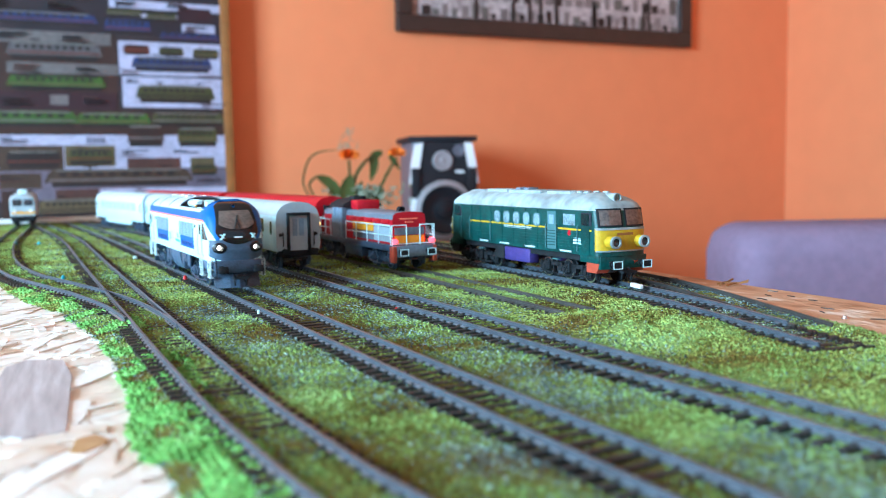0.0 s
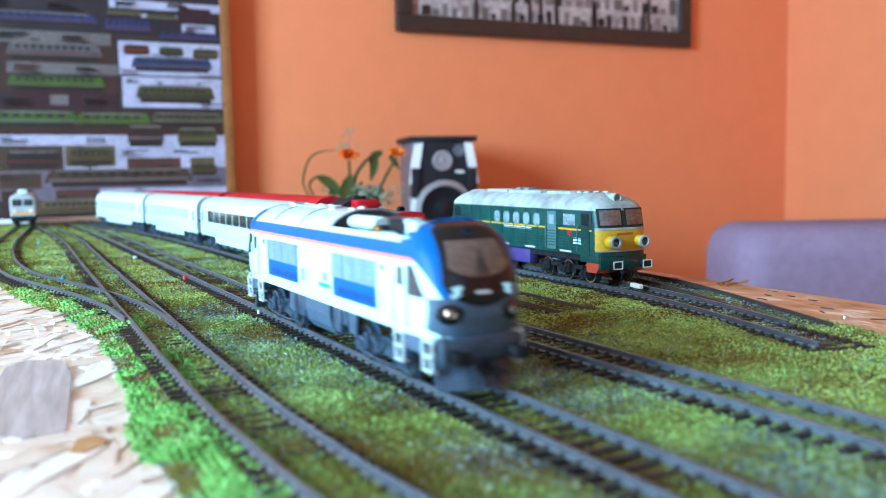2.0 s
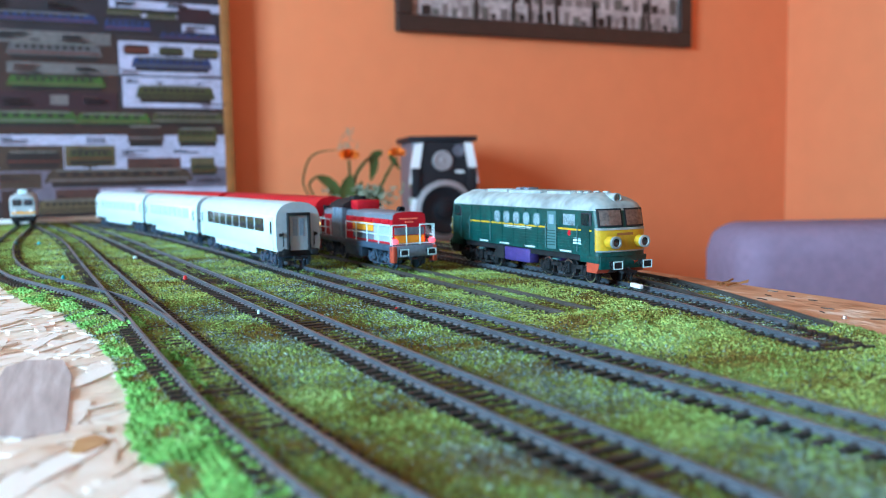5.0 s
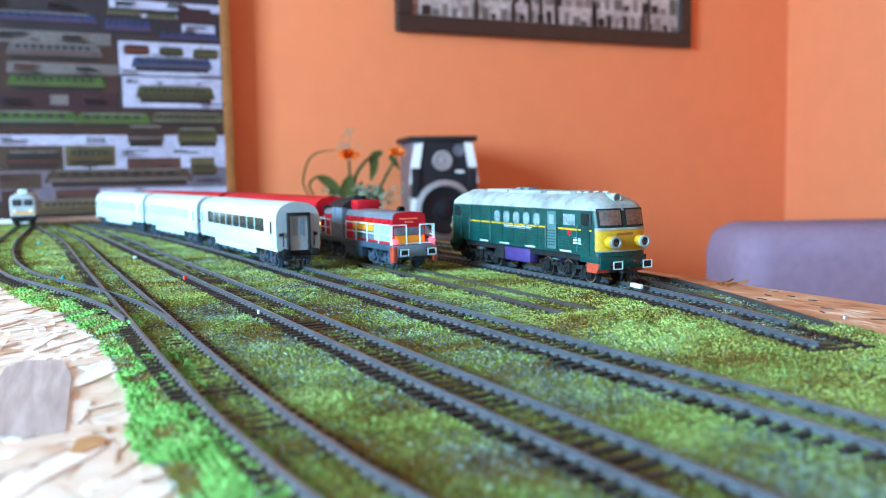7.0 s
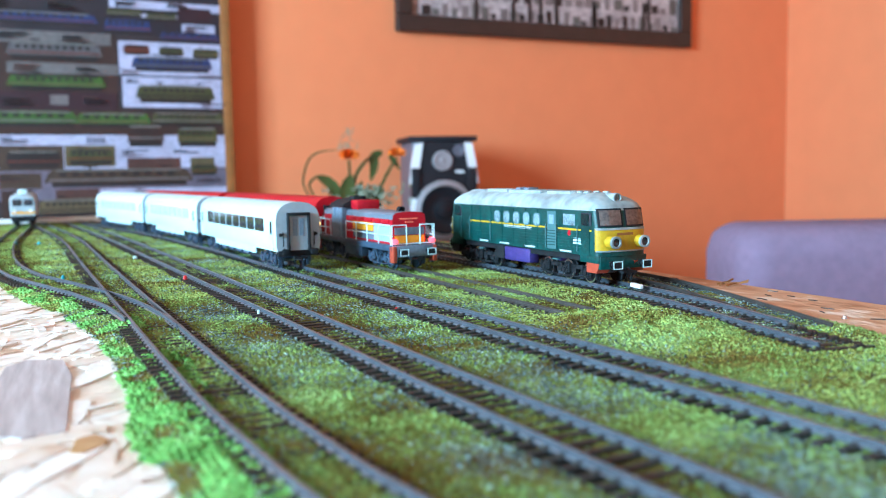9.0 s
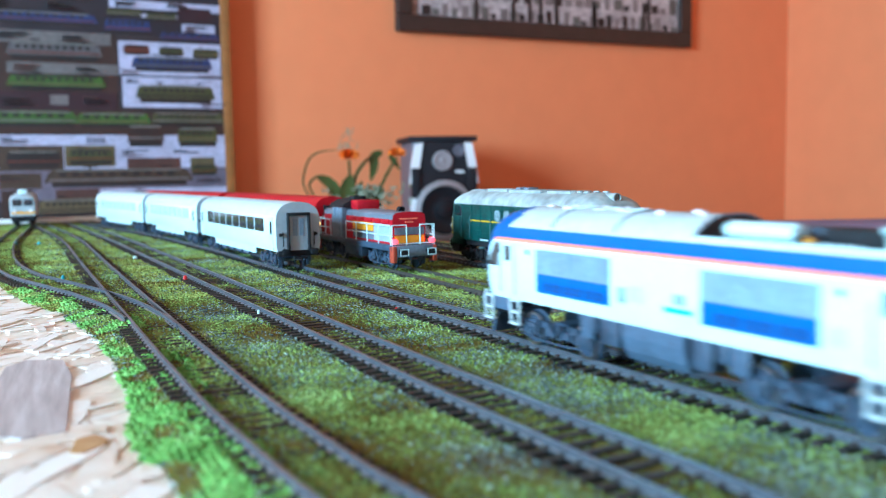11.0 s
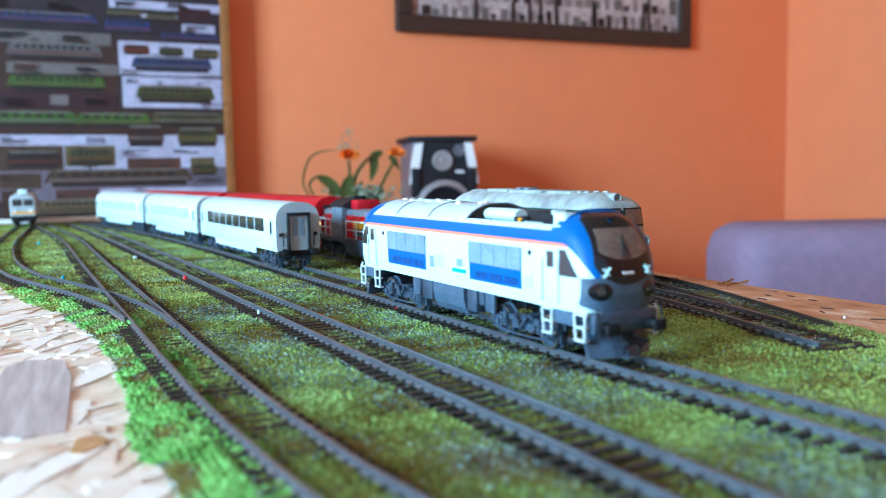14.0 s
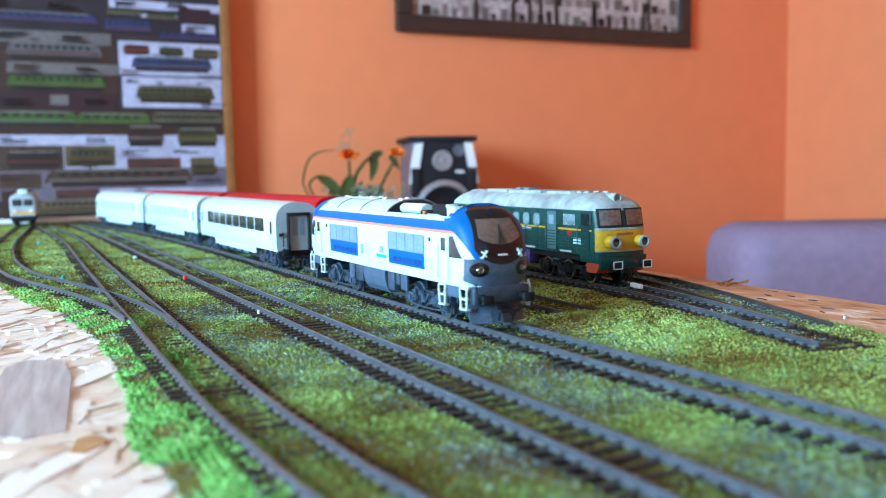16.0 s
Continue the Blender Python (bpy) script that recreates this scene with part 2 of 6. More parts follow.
def cyl(bm, p, q, r, seg=12, r2=None, mi=0):
    p, q = Vector(p), Vector(q)
    d = (q - p).normalized()
    a = d.orthogonal().normalized()
    b = d.cross(a)
    r2 = r if r2 is None else r2
    rings = [[bm.verts.new(c + (a * math.cos(t) + b * math.sin(t)) * rr) for t in (2 * math.pi * i / seg for i in range(seg))] for c, rr in ((p, r), (q, r2))]
    fs = [bm.faces.new((rings[0][i], rings[0][(i + 1) % seg], rings[1][(i + 1) % seg], rings[1][i])) for i in range(seg)]
    fs += [bm.faces.new(rings[0][::-1]), bm.faces.new(rings[1])]
    for f in fs:
        f.material_index = mi
    return bm


def tube(bm, pts, r, seg=6, mi=0):
    """A bent round bar through pts, in one piece."""
    P = [Vector(p) for p in pts]
    n = len(P)
    rings, a = [], None
    for i in range(n):
        d = (P[min(i + 1, n - 1)] - P[max(i - 1, 0)]).normalized()
        a = d.orthogonal().normalized() if a is None else (a - d * a.dot(d)).normalized()
        b = d.cross(a)
        rings.append([P[i] + (a * math.cos(t) + b * math.sin(t)) * r for t in (2 * math.pi * k / seg for k in range(seg))])
    return loft(bm, rings, mi=mi)


def lathe(bm, prof, c, axis, seg=24, mi=0):
    """Turns (radius, along) pairs about an axis through c."""
    d = Vector(axis).normalized()
    a = d.orthogonal().normalized()
    b = d.cross(a)
    rings = []
    for r, s in prof:
        rings.append([bm.verts.new(Vector(c) + d * s + (a * math.cos(t) + b * math.sin(t)) * max(r, 1e-5)) for t in (2 * math.pi * i / seg for i in range(seg))])
    for q, w in zip(rings, rings[1:]):
        for i in range(seg):
            bm.faces.new((q[i], q[(i + 1) % seg], w[(i + 1) % seg], w[i])).material_index = mi
    return bm


def loft(bm, rings, cap=True, mi=0, closed=True):
    vs = [[bm.verts.new(p) for p in r] for r in rings]
    n = len(vs[0])
    for q, w in zip(vs, vs[1:]):
        for i in range(n if closed else n - 1):
            bm.faces.new((q[i], q[(i + 1) % n], w[(i + 1) % n], w[i])).material_index = mi
    if cap:
        bm.faces.new(vs[0][::-1]).material_index = mi
        bm.faces.new(vs[-1]).material_index = mi
    return bm


def panel(bm, fn, nu, nv, depth=0.4, mi=0):
    """A thin shell on a surface: fn(u, v, d) is the place at height d over it."""
    top = [[bm.verts.new(fn(i / nu, j / nv, depth)) for i in range(nu + 1)] for j in range(nv + 1)]
    for j in range(nv):
        for i in range(nu):
            bm.faces.new((top[j][i], top[j][i + 1], top[j + 1][i + 1], top[j + 1][i])).material_index = mi
    rim = [(i, 0) for i in range(nu)] + [(nu, j) for j in range(nv)] + [(i, nv) for i in range(nu, 0, -1)] + [(0, j) for j in range(nv, 0, -1)]
    low = [bm.verts.new(fn(i / nu, j / nv, -0.25)) for i, j in rim]
    for n in range(len(rim)):
        (i, j), (a, b) = rim[n], rim[(n + 1) % len(rim)]
        bm.faces.new((top[j][i], low[n], low[(n + 1) % len(rim)], top[b][a])).material_index = mi
    return bm


def root(name, m, label, category, group=""):
    ob = new(name)
    ob.matrix_world = m
    ob.empty_display_size = 0.02
    return tagged(ob, label, category, group)


# ---- the room ----
WALL_Y, EAST_X, WEST_X, SOUTH_Y, TOP = 2.2, 2.375, -2.8, -2.3, 2.6


def wall_with_hole(name, fixed, axis, lo, hi, hole, thick):
    """A wall across x (axis 0) or y (axis 1), with a window opening (a0, a1, z0, z1)."""
    bm = bmesh.new()
    a0, a1, z0, z1 = hole
    for (p, q, r, s) in ((lo, a0, 0, TOP), (a1, hi, 0, TOP), (a0, a1, 0, z0), (a0, a1, z1, TOP)):
        if axis == 1:
            box(bm, fixed, fixed + thick, p, q, r, s)
        else:
            box(bm, p, q, fixed, fixed + thick, r, s)
    return tagged(link(name, bm, M["orange"]), "orange painted plaster wall with a window opening", "wall", kind="structure")


def build_room():
    tagged(link("floor", one_box(WEST_X - .2, EAST_X + .2, SOUTH_Y - .2, WALL_Y + .2, -0.1, 0), M["floor"]), "brown laminate floor", "floor", kind="structure")
    tagged(link("ceiling", one_box(WEST_X - .2, EAST_X + .2, SOUTH_Y - .2, WALL_Y + .2, TOP, TOP + .1), M["white_wall"]), "cream painted ceiling", "ceiling", kind="structure")
    tagged(link("wall_north", one_box(WEST_X - .2, EAST_X + .2, WALL_Y, WALL_Y + .2, 0, TOP), M["orange"]), "orange painted plaster wall", "wall", kind="structure")
    tagged(link("wall_east", one_box(EAST_X, EAST_X + .2, SOUTH_Y, WALL_Y, 0, TOP), M["orange"]), "orange painted plaster wall, brightly lit", "wall", kind="structure")
    wall_with_hole("wall_west", WEST_X - 0.2, 1, SOUTH_Y, WALL_Y, (-0.70, 0.50, 0.92, 2.18), 0.2)
    # unseen south opening, added along with the fill lamp
    wall_with_hole("wall_south", SOUTH_Y - 0.2, 0, WEST_X - .2, EAST_X + .2, (-0.45, 1.15, 0.95, 2.3), 0.2)
    for nm, fixed, axis, (a0, a1) in (("window_1", WEST_X - 0.12, 1, (-0.70, 0.50)), ("window_2", SOUTH_Y - 0.12, 0, (-0.45, 1.15))):
        w = root(nm, Matrix(), "white window frame in the wall opening", "window")
        w["kind"] = "structure"
        mid = (a0 + a1) / 2
        for (p, q, r, s) in ((a0, a0 + .06, .95, 2.3), (a1 - .06, a1, .95, 2.3), (mid - .04, mid + .04, 1.01, 2.24), (a0 + .06, a1 - .06, .95, 1.01), (a0 + .06, a1 - .06, 2.24, 2.3)):
            b = (fixed, fixed + .06, p, q, r, s) if axis == 1 else (p, q, fixed, fixed + .06, r, s)
            part("window_frame", one_box(*b), M["plaster"], w, k=1.0)


build_room()


# ---- the layout board ----
BOARD = RAIL - 0.0068          # top of the chipboard under the turf
BX0, BX1, BY0, BY1 = -0.62, 0.398, -0.85, 1.50


CENTRES = []


def west_edge(y):
    """Where the turf ends on the west side."""
    pts = [(-0.9, 0.06), (0.0, 0.045), (0.13, 0.036), (0.20, 0.031), (0.25, 0.027), (0.31, 0.033), (0.37, 0.033), (0.43, 0.030), (0.50, 0.022), (0.55, 0.008), (0.62, -0.004), (0.68, -0.012), (0.80, -0.05), (1.0, -0.09), (1.6, -0.12)]
    return float(np.interp(y, [p[0] for p in pts], [p[1] for p in pts])) + 0.0025 * noise.noise((y * 45, 3, 0)) + 0.0015 * noise.noise((y * 160, 3, 0))


def east_edge(y):
    pts = [(-0.9, 0.30), (0.2, 0.318), (0.25, 0.325), (0.29, 0.335), (0.36, 0.349), (0.47, 0.372), (0.6, 0.385), (1.6, 0.385)]
    return float(np.interp(y, [p[0] for p in pts], [p[1] for p in pts])) + 0.003 * noise.noise((y * 40, 9, 0))


def ground_height(x, y):
    """Height of the turf over the board, in metres."""
    h = 0.0026 + 0.0012 * noise.noise((x * 35, y * 35, 0)) + 0.0005 * noise.noise((x * 140, y * 140, 1))
    d = math.hypot((x - 0.243) / 0.030, (y - 0.300) / 0.045)
    h += 0.0042 * math.exp(-d * d) * (1 + 0.6 * noise.noise((x * 90, y * 90, 4)))
    if CENTRES and near_track(x, y) < 0.0155:
        bed = 0.0033 if x < 0.088 else 0.0028
        h = (bed if near_track(x, y) < 0.0085 else bed - 0.0009) + 0.0011 * noise.noise((x * 45, y * 45, 0)) + 0.0007 * noise.noise((x * 170, y * 170, 1))
    e = min(x - west_edge(y), east_edge(y) - x)
    return h * max(0.0, min(1.0, e / 0.012)) + 0.0008


def build_board():
    t = root("layout_table", Matrix(), "unfinished chipboard table top carrying the model railway", "table")
    bm = one_box(BX0, BX1, BY0, BY1, BOARD - 0.018, BOARD, bev=0.0008)
    part("tabletop", bm, M["osb"], t, "pale pressed wood-strand board", k=1.0, smooth=False)
    for x, y in ((BX0 + .06, BY0 + .06), (BX1 - .06, BY0 + .06), (BX0 + .06, BY1 - .06), (BX1 - .06, BY1 - .06)):
        part("leg", one_box(x - .025, x + .025, y - .025, y + .025, 0, BOARD - 0.018), M["wood"], t, k=1.0, smooth=False)
    part("back_edge", one_box(BX0, 0.20, BY1 - .004, BY1 + .010, BOARD - .018, BOARD + .0105, bev=.001), M["plaster"], t, "pale strip along the back edge of the board", k=1.0, smooth=False)
    # wood strands pressed into the board
    rnd = random.Random(5)
    V, F = [], []

    def strand(cx, cy, ln, wd, ang, z):
        n = 6
        c, s = math.cos(ang), math.sin(ang)
        bend = rnd.uniform(-.04, .04) * ln
        base = len(V)
        for i in range(n + 1):
            u = i / n - .5
            w = wd * (0.72 + 0.28 * (1 - abs(2 * u) ** 6)) * rnd.uniform(.94, 1.06) / 2
            for sgn in (-1, 1):
                lx, ly = u * ln, sgn * w + bend * (1 - 4 * u * u) * .5
                V.append((cx + lx * c - ly * s, cy + lx * s + ly * c, z))
        for i in range(n):
            a = base + 2 * i
            F.append((a, a + 2, a + 3, a + 1))
        rim = [base + 2 * i for i in range(n + 1)] + [base + 2 * i + 1 for i in range(n, -1, -1)]
        lo = len(V)
        for k in rim:
            V.append((V[k][0], V[k][1], BOARD - 0.0005))
        for i in range(len(rim)):
            j = (i + 1) % len(rim)
            F.append((rim[i], rim[j], lo + j, lo + i))

    n = 0
    while n < 930:
        x, y = rnd.uniform(-0.16, 0.04), rnd.uniform(0.08, 0.75)
        if x > west_edge(y) + 0.004:
            continue
        n += 1
        strand(x, y, rnd.uniform(.008, .045), rnd.uniform(.002, .010), rnd.gauss(.9, .55), BOARD + 0.0001 + n * 1.1e-6)
    bm = bmesh.new()
    loft(bm, [[(-.056, -.0105, z), (-.015, -.0115, z), (.020, -.0125, z), (.050, -.0095, z), (.056, .004, z), (.046, .0105, z), (.02, .0118, z), (-.030, .0128, z), (-.052, .010, z), (-.058, .001, z)] for z in (0, .0014)])
    big = part("wood_strand", bm, M["bigstrand"], t, "large greyish wood strand", smooth=False, k=1.0)
    big.matrix_basis = Matrix.Translation((0.003, 0.322, BOARD)) @ Matrix.Rotation(radians(87), 4, "Z")
    # added sheet: tints the board with light thrown back by the wall
    part("edge_board", one_box(0.33, BX1, 0.0, BY1, BOARD - 0.0002, BOARD + 0.0005, bev=.0002), M["wall_bounce_wood"], t, "added sheet on the board, orange light off the wall painted in", k=1.0, smooth=False)
    bm = bmesh.new()
    loft(bm, [[(r * math.cos(a) * (1 + .2 * math.sin(3 * a + 1)), 1.9 * r * math.sin(a), z) for a in (2 * math.pi * i / 18 for i in range(18))] for r, z in ((.0046, 0), (.0042, .0013), (.002, .0015))])
    kn = part("knot", bm, M["knot"], t, "brown knot in the wood", k=1.0)
    kn.matrix_basis = Matrix.Translation((0.0150, 0.2500, BOARD)) @ Matrix.Rotation(radians(-18), 4, "Z")
    me = bpy.data.meshes.new("strands")
    me.from_pydata(V, [], F)
    me.materials.append(M["strand"])
    ob = new("loose_chip", me)
    ob.parent = t
    tagged(ob, "loose flat wood strands of the board", kind="stuff")


build_board()

# ---- the tracks: centre lines in metres ----
T1 = [(0.078, -0.10), (0.070, 0.08), (0.0645, 0.15), (0.0605, 0.18), (0.0585, 0.21), (0.0565, 0.25), (0.0555, 0.32), (0.0555, 0.45), (0.0555, 0.70), (0.055, 1.05), (0.045, 1.25), (0.03, 1.45)]
T1B = [(0.0555, 0.385), (0.0535, 0.44), (0.049, 0.487), (0.039, 0.540), (0.0235, 0.600), (0.009, 0.655), (-0.001, 0.715), (-0.0075, 0.80), (-0.009, 0.90), (-0.007, 1.02), (0.002, 1.17), (0.014, 1.33), (0.02, 1.46)]
T2 = [(0.1318, -0.80), (0.1276, 0.05), (0.1218, 0.25), (0.1153, 0.49), (0.1072, 0.78), (0.1025, 0.95), (0.094, 1.15), (0.08, 1.45)]
T3 = [(0.198, -0.80), (0.1935, 0.05), (0.1905, 0.15), (0.1865, 0.25), (0.1832, 0.36), (0.1800, 0.48), (0.1755, 0.63), (0.1705, 0.78), (0.163, 0.90), (0.1535, 1.03), (0.142, 1.13), (0.128, 1.23), (0.115, 1.32), (0.10, 1.45)]
T4 = [(0.240, 0.345), (0.2415, 0.45), (0.242, 0.54), (0.2395, 0.70), (0.229, 0.88), (0.207, 1.06), (0.183, 1.2), (0.13, 1.45)]
T5 = [(0.2755, 0.228), (0.279, 0.245), (0.2885, 0.286), (0.2995, 0.336), (0.3065, 0.39), (0.3085, 0.45), (0.3085, 0.58), (0.3080, 0.75), (0.302, 1.0), (0.28, 1.3), (0.27, 1.45)]
T6 = [(0.3005, 0.262), (0.3085, 0.285), (0.3215, 0.325), (0.3355, 0.37), (0.346, 0.41), (0.3515, 0.46), (0.353, 0.55), (0.353, 0.80), (0.35, 1.2)]


def resample(pts, step=0.004):
    p = np.array(pts)
    s = np.r_[0, np.cumsum(np.hypot(*np.diff(p, axis=0).T))]
    # smooth by a local cubic through the given places
    tan = np.gradient(p, s, axis=0)
    q = np.arange(0, s[-1], step)
    out = []
    for v in q:
        i = min(max(int(np.searchsorted(s, v)) - 1, 0), len(s) - 2)
        hh = s[i + 1] - s[i]
        t = (v - s[i]) / hh
        out.append(p[i] * (1 + 2 * t) * (1 - t) ** 2 + tan[i] * hh * t * (1 - t) ** 2 + p[i + 1] * t * t * (3 - 2 * t) + tan[i + 1] * hh * t * t * (t - 1))
    return np.array(out)


def side_of(path):
    d = np.gradient(path, axis=0)
    d /= np.hypot(d[:, 0], d[:, 1])[:, None]
    return np.c_[d[:, 1], -d[:, 0]], d


GAUGE = 0.01735
RAIL_PROFILE = [(-0.55, 0), (0.55, 0), (0.55, -0.75), (0.28, -1.0), (0.28, -1.9), (1.05, -2.3), (1.05, -2.6), (-1.05, -2.6), (-1.05, -2.3), (-0.28, -1.9), (-0.28, -1.0), (-0.55, -0.75)]
SLEEPER = {}


def rail_mesh(path, off):
    nrm, _ = side_of(path)
    c = path + nrm * off
    bm = bmesh.new()
    rings = [[(x + n[0] * a * .001, y + n[1] * a * .001, RAIL + b * .001) for a, b in RAIL_PROFILE] for (x, y), n in zip(c, nrm)]
    loft(bm, rings)
    bm.normal_update()
    # faces that look up get the head tone, all others the darker one
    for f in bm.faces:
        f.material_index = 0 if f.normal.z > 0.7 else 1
    return bm


def sleeper_mesh():
    if "m" not in SLEEPER:
        bm = one_box(-0.0147, 0.0147, -0.00135, 0.00135, -0.0022, 0)
        for s in (-1, 1):
            for o in (-1, 1):
                box(bm, s * GAUGE / 2 + o * 0.0011 - 0.0006, s * GAUGE / 2 + o * 0.0011 + 0.0006, -0.0008, 0.0008, -0.0001, 0.0008)
        me = bpy.data.meshes.new("sleeper")
        bm.to_mesh(me)
        bm.free()
        me.materials.append(M["sleeper"])
        SLEEPER["m"] = me
    return SLEEPER["m"]


def track(pts, label, left=(0, None), right=(0, None), lie=None, sunk=0.0, pitch=0.0068):
    t = root("railway_track", Matrix(), label, "railway track", "tracks of the station")
    path = resample(pts)
    for off, (a, b) in ((-GAUGE / 2, left), (GAUGE / 2, right)):
        p = path[(path[:, 1] >= a) & (path[:, 1] <= (b or 9))]
        if len(p) > 2:
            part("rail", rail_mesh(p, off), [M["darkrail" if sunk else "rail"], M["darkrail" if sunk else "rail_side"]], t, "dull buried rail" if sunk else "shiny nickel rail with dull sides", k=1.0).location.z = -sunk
    fine = resample(pts, pitch)
    nrm, d = side_of(fine)
    rnd = random.Random(len(pts))
    for (x, y), (dx, dy) in zip(fine, d):
        if lie and not lie[0] < y < lie[1]:
            continue
        s = new("sleeper", sleeper_mesh())
        s.parent = t
        s.matrix_basis = Matrix.Translation((x, y, RAIL - 0.0026 - sunk)) @ Matrix.Rotation(math.atan2(dy, dx) - math.pi / 2 + rnd.gauss(0, .012), 4, "Z")
    return t


# ---- turf and ballast ----
def build_ground():
    nx, ny = 150, 420
    xs = np.linspace(0, 1, nx)
    V, F = [], []
    ys = -0.84 + (BY1 + 0.835) * np.linspace(0, 1, ny) 
    for y in ys:
        a, b = west_edge(y), min(east_edge(y), BX1 - .003)
        for u in xs:
            x = a + (b - a) * u
            V.append((x, y, BOARD + ground_height(x, y)))
    for j in range(ny - 1):
        for i in range(nx - 1):
            k = j * nx + i
            F.append((k, k + 1, k + nx + 1, k + nx))
    me = bpy.data.meshes.new("ground")
    me.from_pydata(V, [], F)
    me.materials.append(M["soil"])
    tagged(new("ground", me), "dark painted soil glued over the board", "ground", kind="structure")


def near_track(x, y):
    best = 9.0
    for p in CENTRES:
        best = min(best, abs(p[min(max(int((y + 0.9) * 250), 0), 624)] - x))
    return best


GRID = {}


def field_of(key, fn):
    """Samples fn over the board every 2 mm, once."""
    if key not in GRID:
        GRID[key] = np.array([[fn(-0.12 + 0.002 * i, 0.08 + 0.002 * j) for i in range(262)] for j in range(715)])
    return GRID[key]


def scatter(name, count, seed, pick, size, mt, label, zone):
    """Many small rough grains in one mesh."""
    rnd = np.random.RandomState(seed)
    base = np.array([(1, 1, 1), (1, -1, -1), (-1, 1, -1), (-1, -1, 1)], float) * 0.8
    tri = np.array([(0, 1, 2), (0, 3, 1), (0, 2, 3), (1, 3, 2)])
    hgt, chance = field_of("height", ground_height), field_of(name, pick)
    yy = np.linspace(0, 1.6, 1601)
    we, ee = np.array([west_edge(v) for v in yy]), np.array([east_edge(v) for v in yy])
    got = []
    total = 0
    while total < count:
        n = 200000
        y = zone[2] + (zone[3] - zone[2]) * rnd.rand(n) ** zone[4]
        x = zone[0] + (zone[1] - zone[0]) * rnd.rand(n)
        i, j = np.clip(((x + 0.12) / 0.002).astype(int), 0, 261), np.clip(((y - 0.08) / 0.002).astype(int), 0, 714)
        e = np.minimum(x - np.interp(y, yy, we), np.interp(y, yy, ee) - x)
        ok = (e > -0.002 + 0.003 * rnd.rand(n)) & (rnd.rand(n) < chance[j, i])
        got.append(np.c_[x, y, BOARD + np.maximum(hgt[j, i], 0.0004)][ok])
        total += int(ok.sum())
    P = np.concatenate(got)[:count]
    n = len(P)
    s = size[0] + (size[1] - size[0]) * rnd.rand(n) ** 2
    s *= np.clip(0.7 + P[:, 1] * 0.5, 0.7, 1.2)
    q, _ = np.linalg.qr(rnd.normal(size=(n, 3, 3)))
    B = base[None] * (0.55 + 0.9 * rnd.rand(n, 4, 1)) * s[:, None, None] * np.array((1.7, 0.8, 0.6))
    W = np.einsum("nij,nkj->nki", q, B)
    W[:, :, 2] *= 0.75
    W += P[:, None, :] + np.c_[np.zeros(n), np.zeros(n), s * (0.1 + 0.7 * rnd.rand(n))][:, None, :]
    Fi = (tri[None] + (np.arange(n) * 4)[:, None, None]).reshape(-1, 3)
    me = bpy.data.meshes.new(name)
    me.vertices.add(n * 4)
    me.vertices.foreach_set("co", W.reshape(-1))
    me.loops.add(len(Fi) * 3)
    me.loops.foreach_set("vertex_index", Fi.reshape(-1))
    me.polygons.add(len(Fi))
    me.polygons.foreach_set("loop_start", np.arange(0, len(Fi) * 3, 3))
    me.update(calc_edges=True)
    me.materials.append(mt)
    tagged(new(name, me), label, "ground cover", kind="stuff")


def foam_chance(x, y):
    """Lumps of bright foam along the west edge of the turf."""
    e = x - west_edge(y)
    c = 0.3 + 1.9 * noise.noise((x * 55, y * 55, 12))
    c -= 0.0 if y < 0.34 else 0.45
    return max(0.0, min(1.0, c)) * (1.0 if e < 0.012 else 0.35 if e < 0.022 else 0.0) * (1.0 if y < 0.72 else 0.5)


def turf_chance(x, y):
    d = near_track(x, y)
    c = 0.62 + 0.8 * noise.noise((x * 30, y * 30, 5))
    if 0.009 < d < 0.0155:
        c = 0.35
    elif d <= 0.009:
        c = 0.8 + 0.5 * noise.noise((x * 60, y * 60, 2))
    if x > 0.225 or x < 0.045:
        c += 0.45
    if x > 0.27 and d < 0.0155:
        c = 0.12
    return max(0.03, min(1.0, c))


def field_chance(x, y):
    """The lighter turf east of the through tracks and in the station throat."""
    d = near_track(x, y)
    c = 0.75 + 0.9 * noise.noise((x * 26, y * 26, 15))
    if d < 0.0155:
        c *= 0.08 if x > 0.27 else 0.25
    if x > 0.205:
        return max(0.0, min(1.0, c))
    return max(0.0, min(1.0, c - (0.0 if x < 0.10 else 0.35))) if y > 0.5 else 0.0


def stone_chance(x, y):
    d = near_track(x, y)
    c = 0.45 - 0.9 * noise.noise((x * 30, y * 30, 5))
    if d < 0.012:
        c *= 0.35
    if x > 0.215:
        c *= 0.25
    if x > 0.27 and d < 0.0155:
        c = 0.8
    return max(0.02, min(1.0, c))


# ---- shared train parts, in millimetres; the front looks along -y ----
def wheelset(th, y, r, mt):
    w = part("wheelset", cyl(bmesh.new(), (-11, y, r), (11, y, r), 1.0, 8), M["steel"], th, "axle with two bright-rimmed wheels")
    for s in (-1, 1):
        bm = bmesh.new()
        lathe(bm, [(0.01, -1.6), (r * .35, -1.7), (r * .4, -1.2), (r * .78, -1.1), (r * .82, -1.7), (r, -1.6), (r, 0.7), (r + .9, 0.9), (r + .9, 1.5), (0.01, 1.5)], (s * 9.2, y, r), (-s, 0, 0), 20)
        part("wheel", bm, mt, w, "dark wheel disc with a bright tyre")
        part("tyre", lathe(bmesh.new(), [(r * .86, -1.85), (r + .02, -1.8), (r + .02, -1.5), (r * .86, -1.5)], (s * 9.2, y, r), (-s, 0, 0), 20), M["steel"], w, "bright steel tyre")
    return w


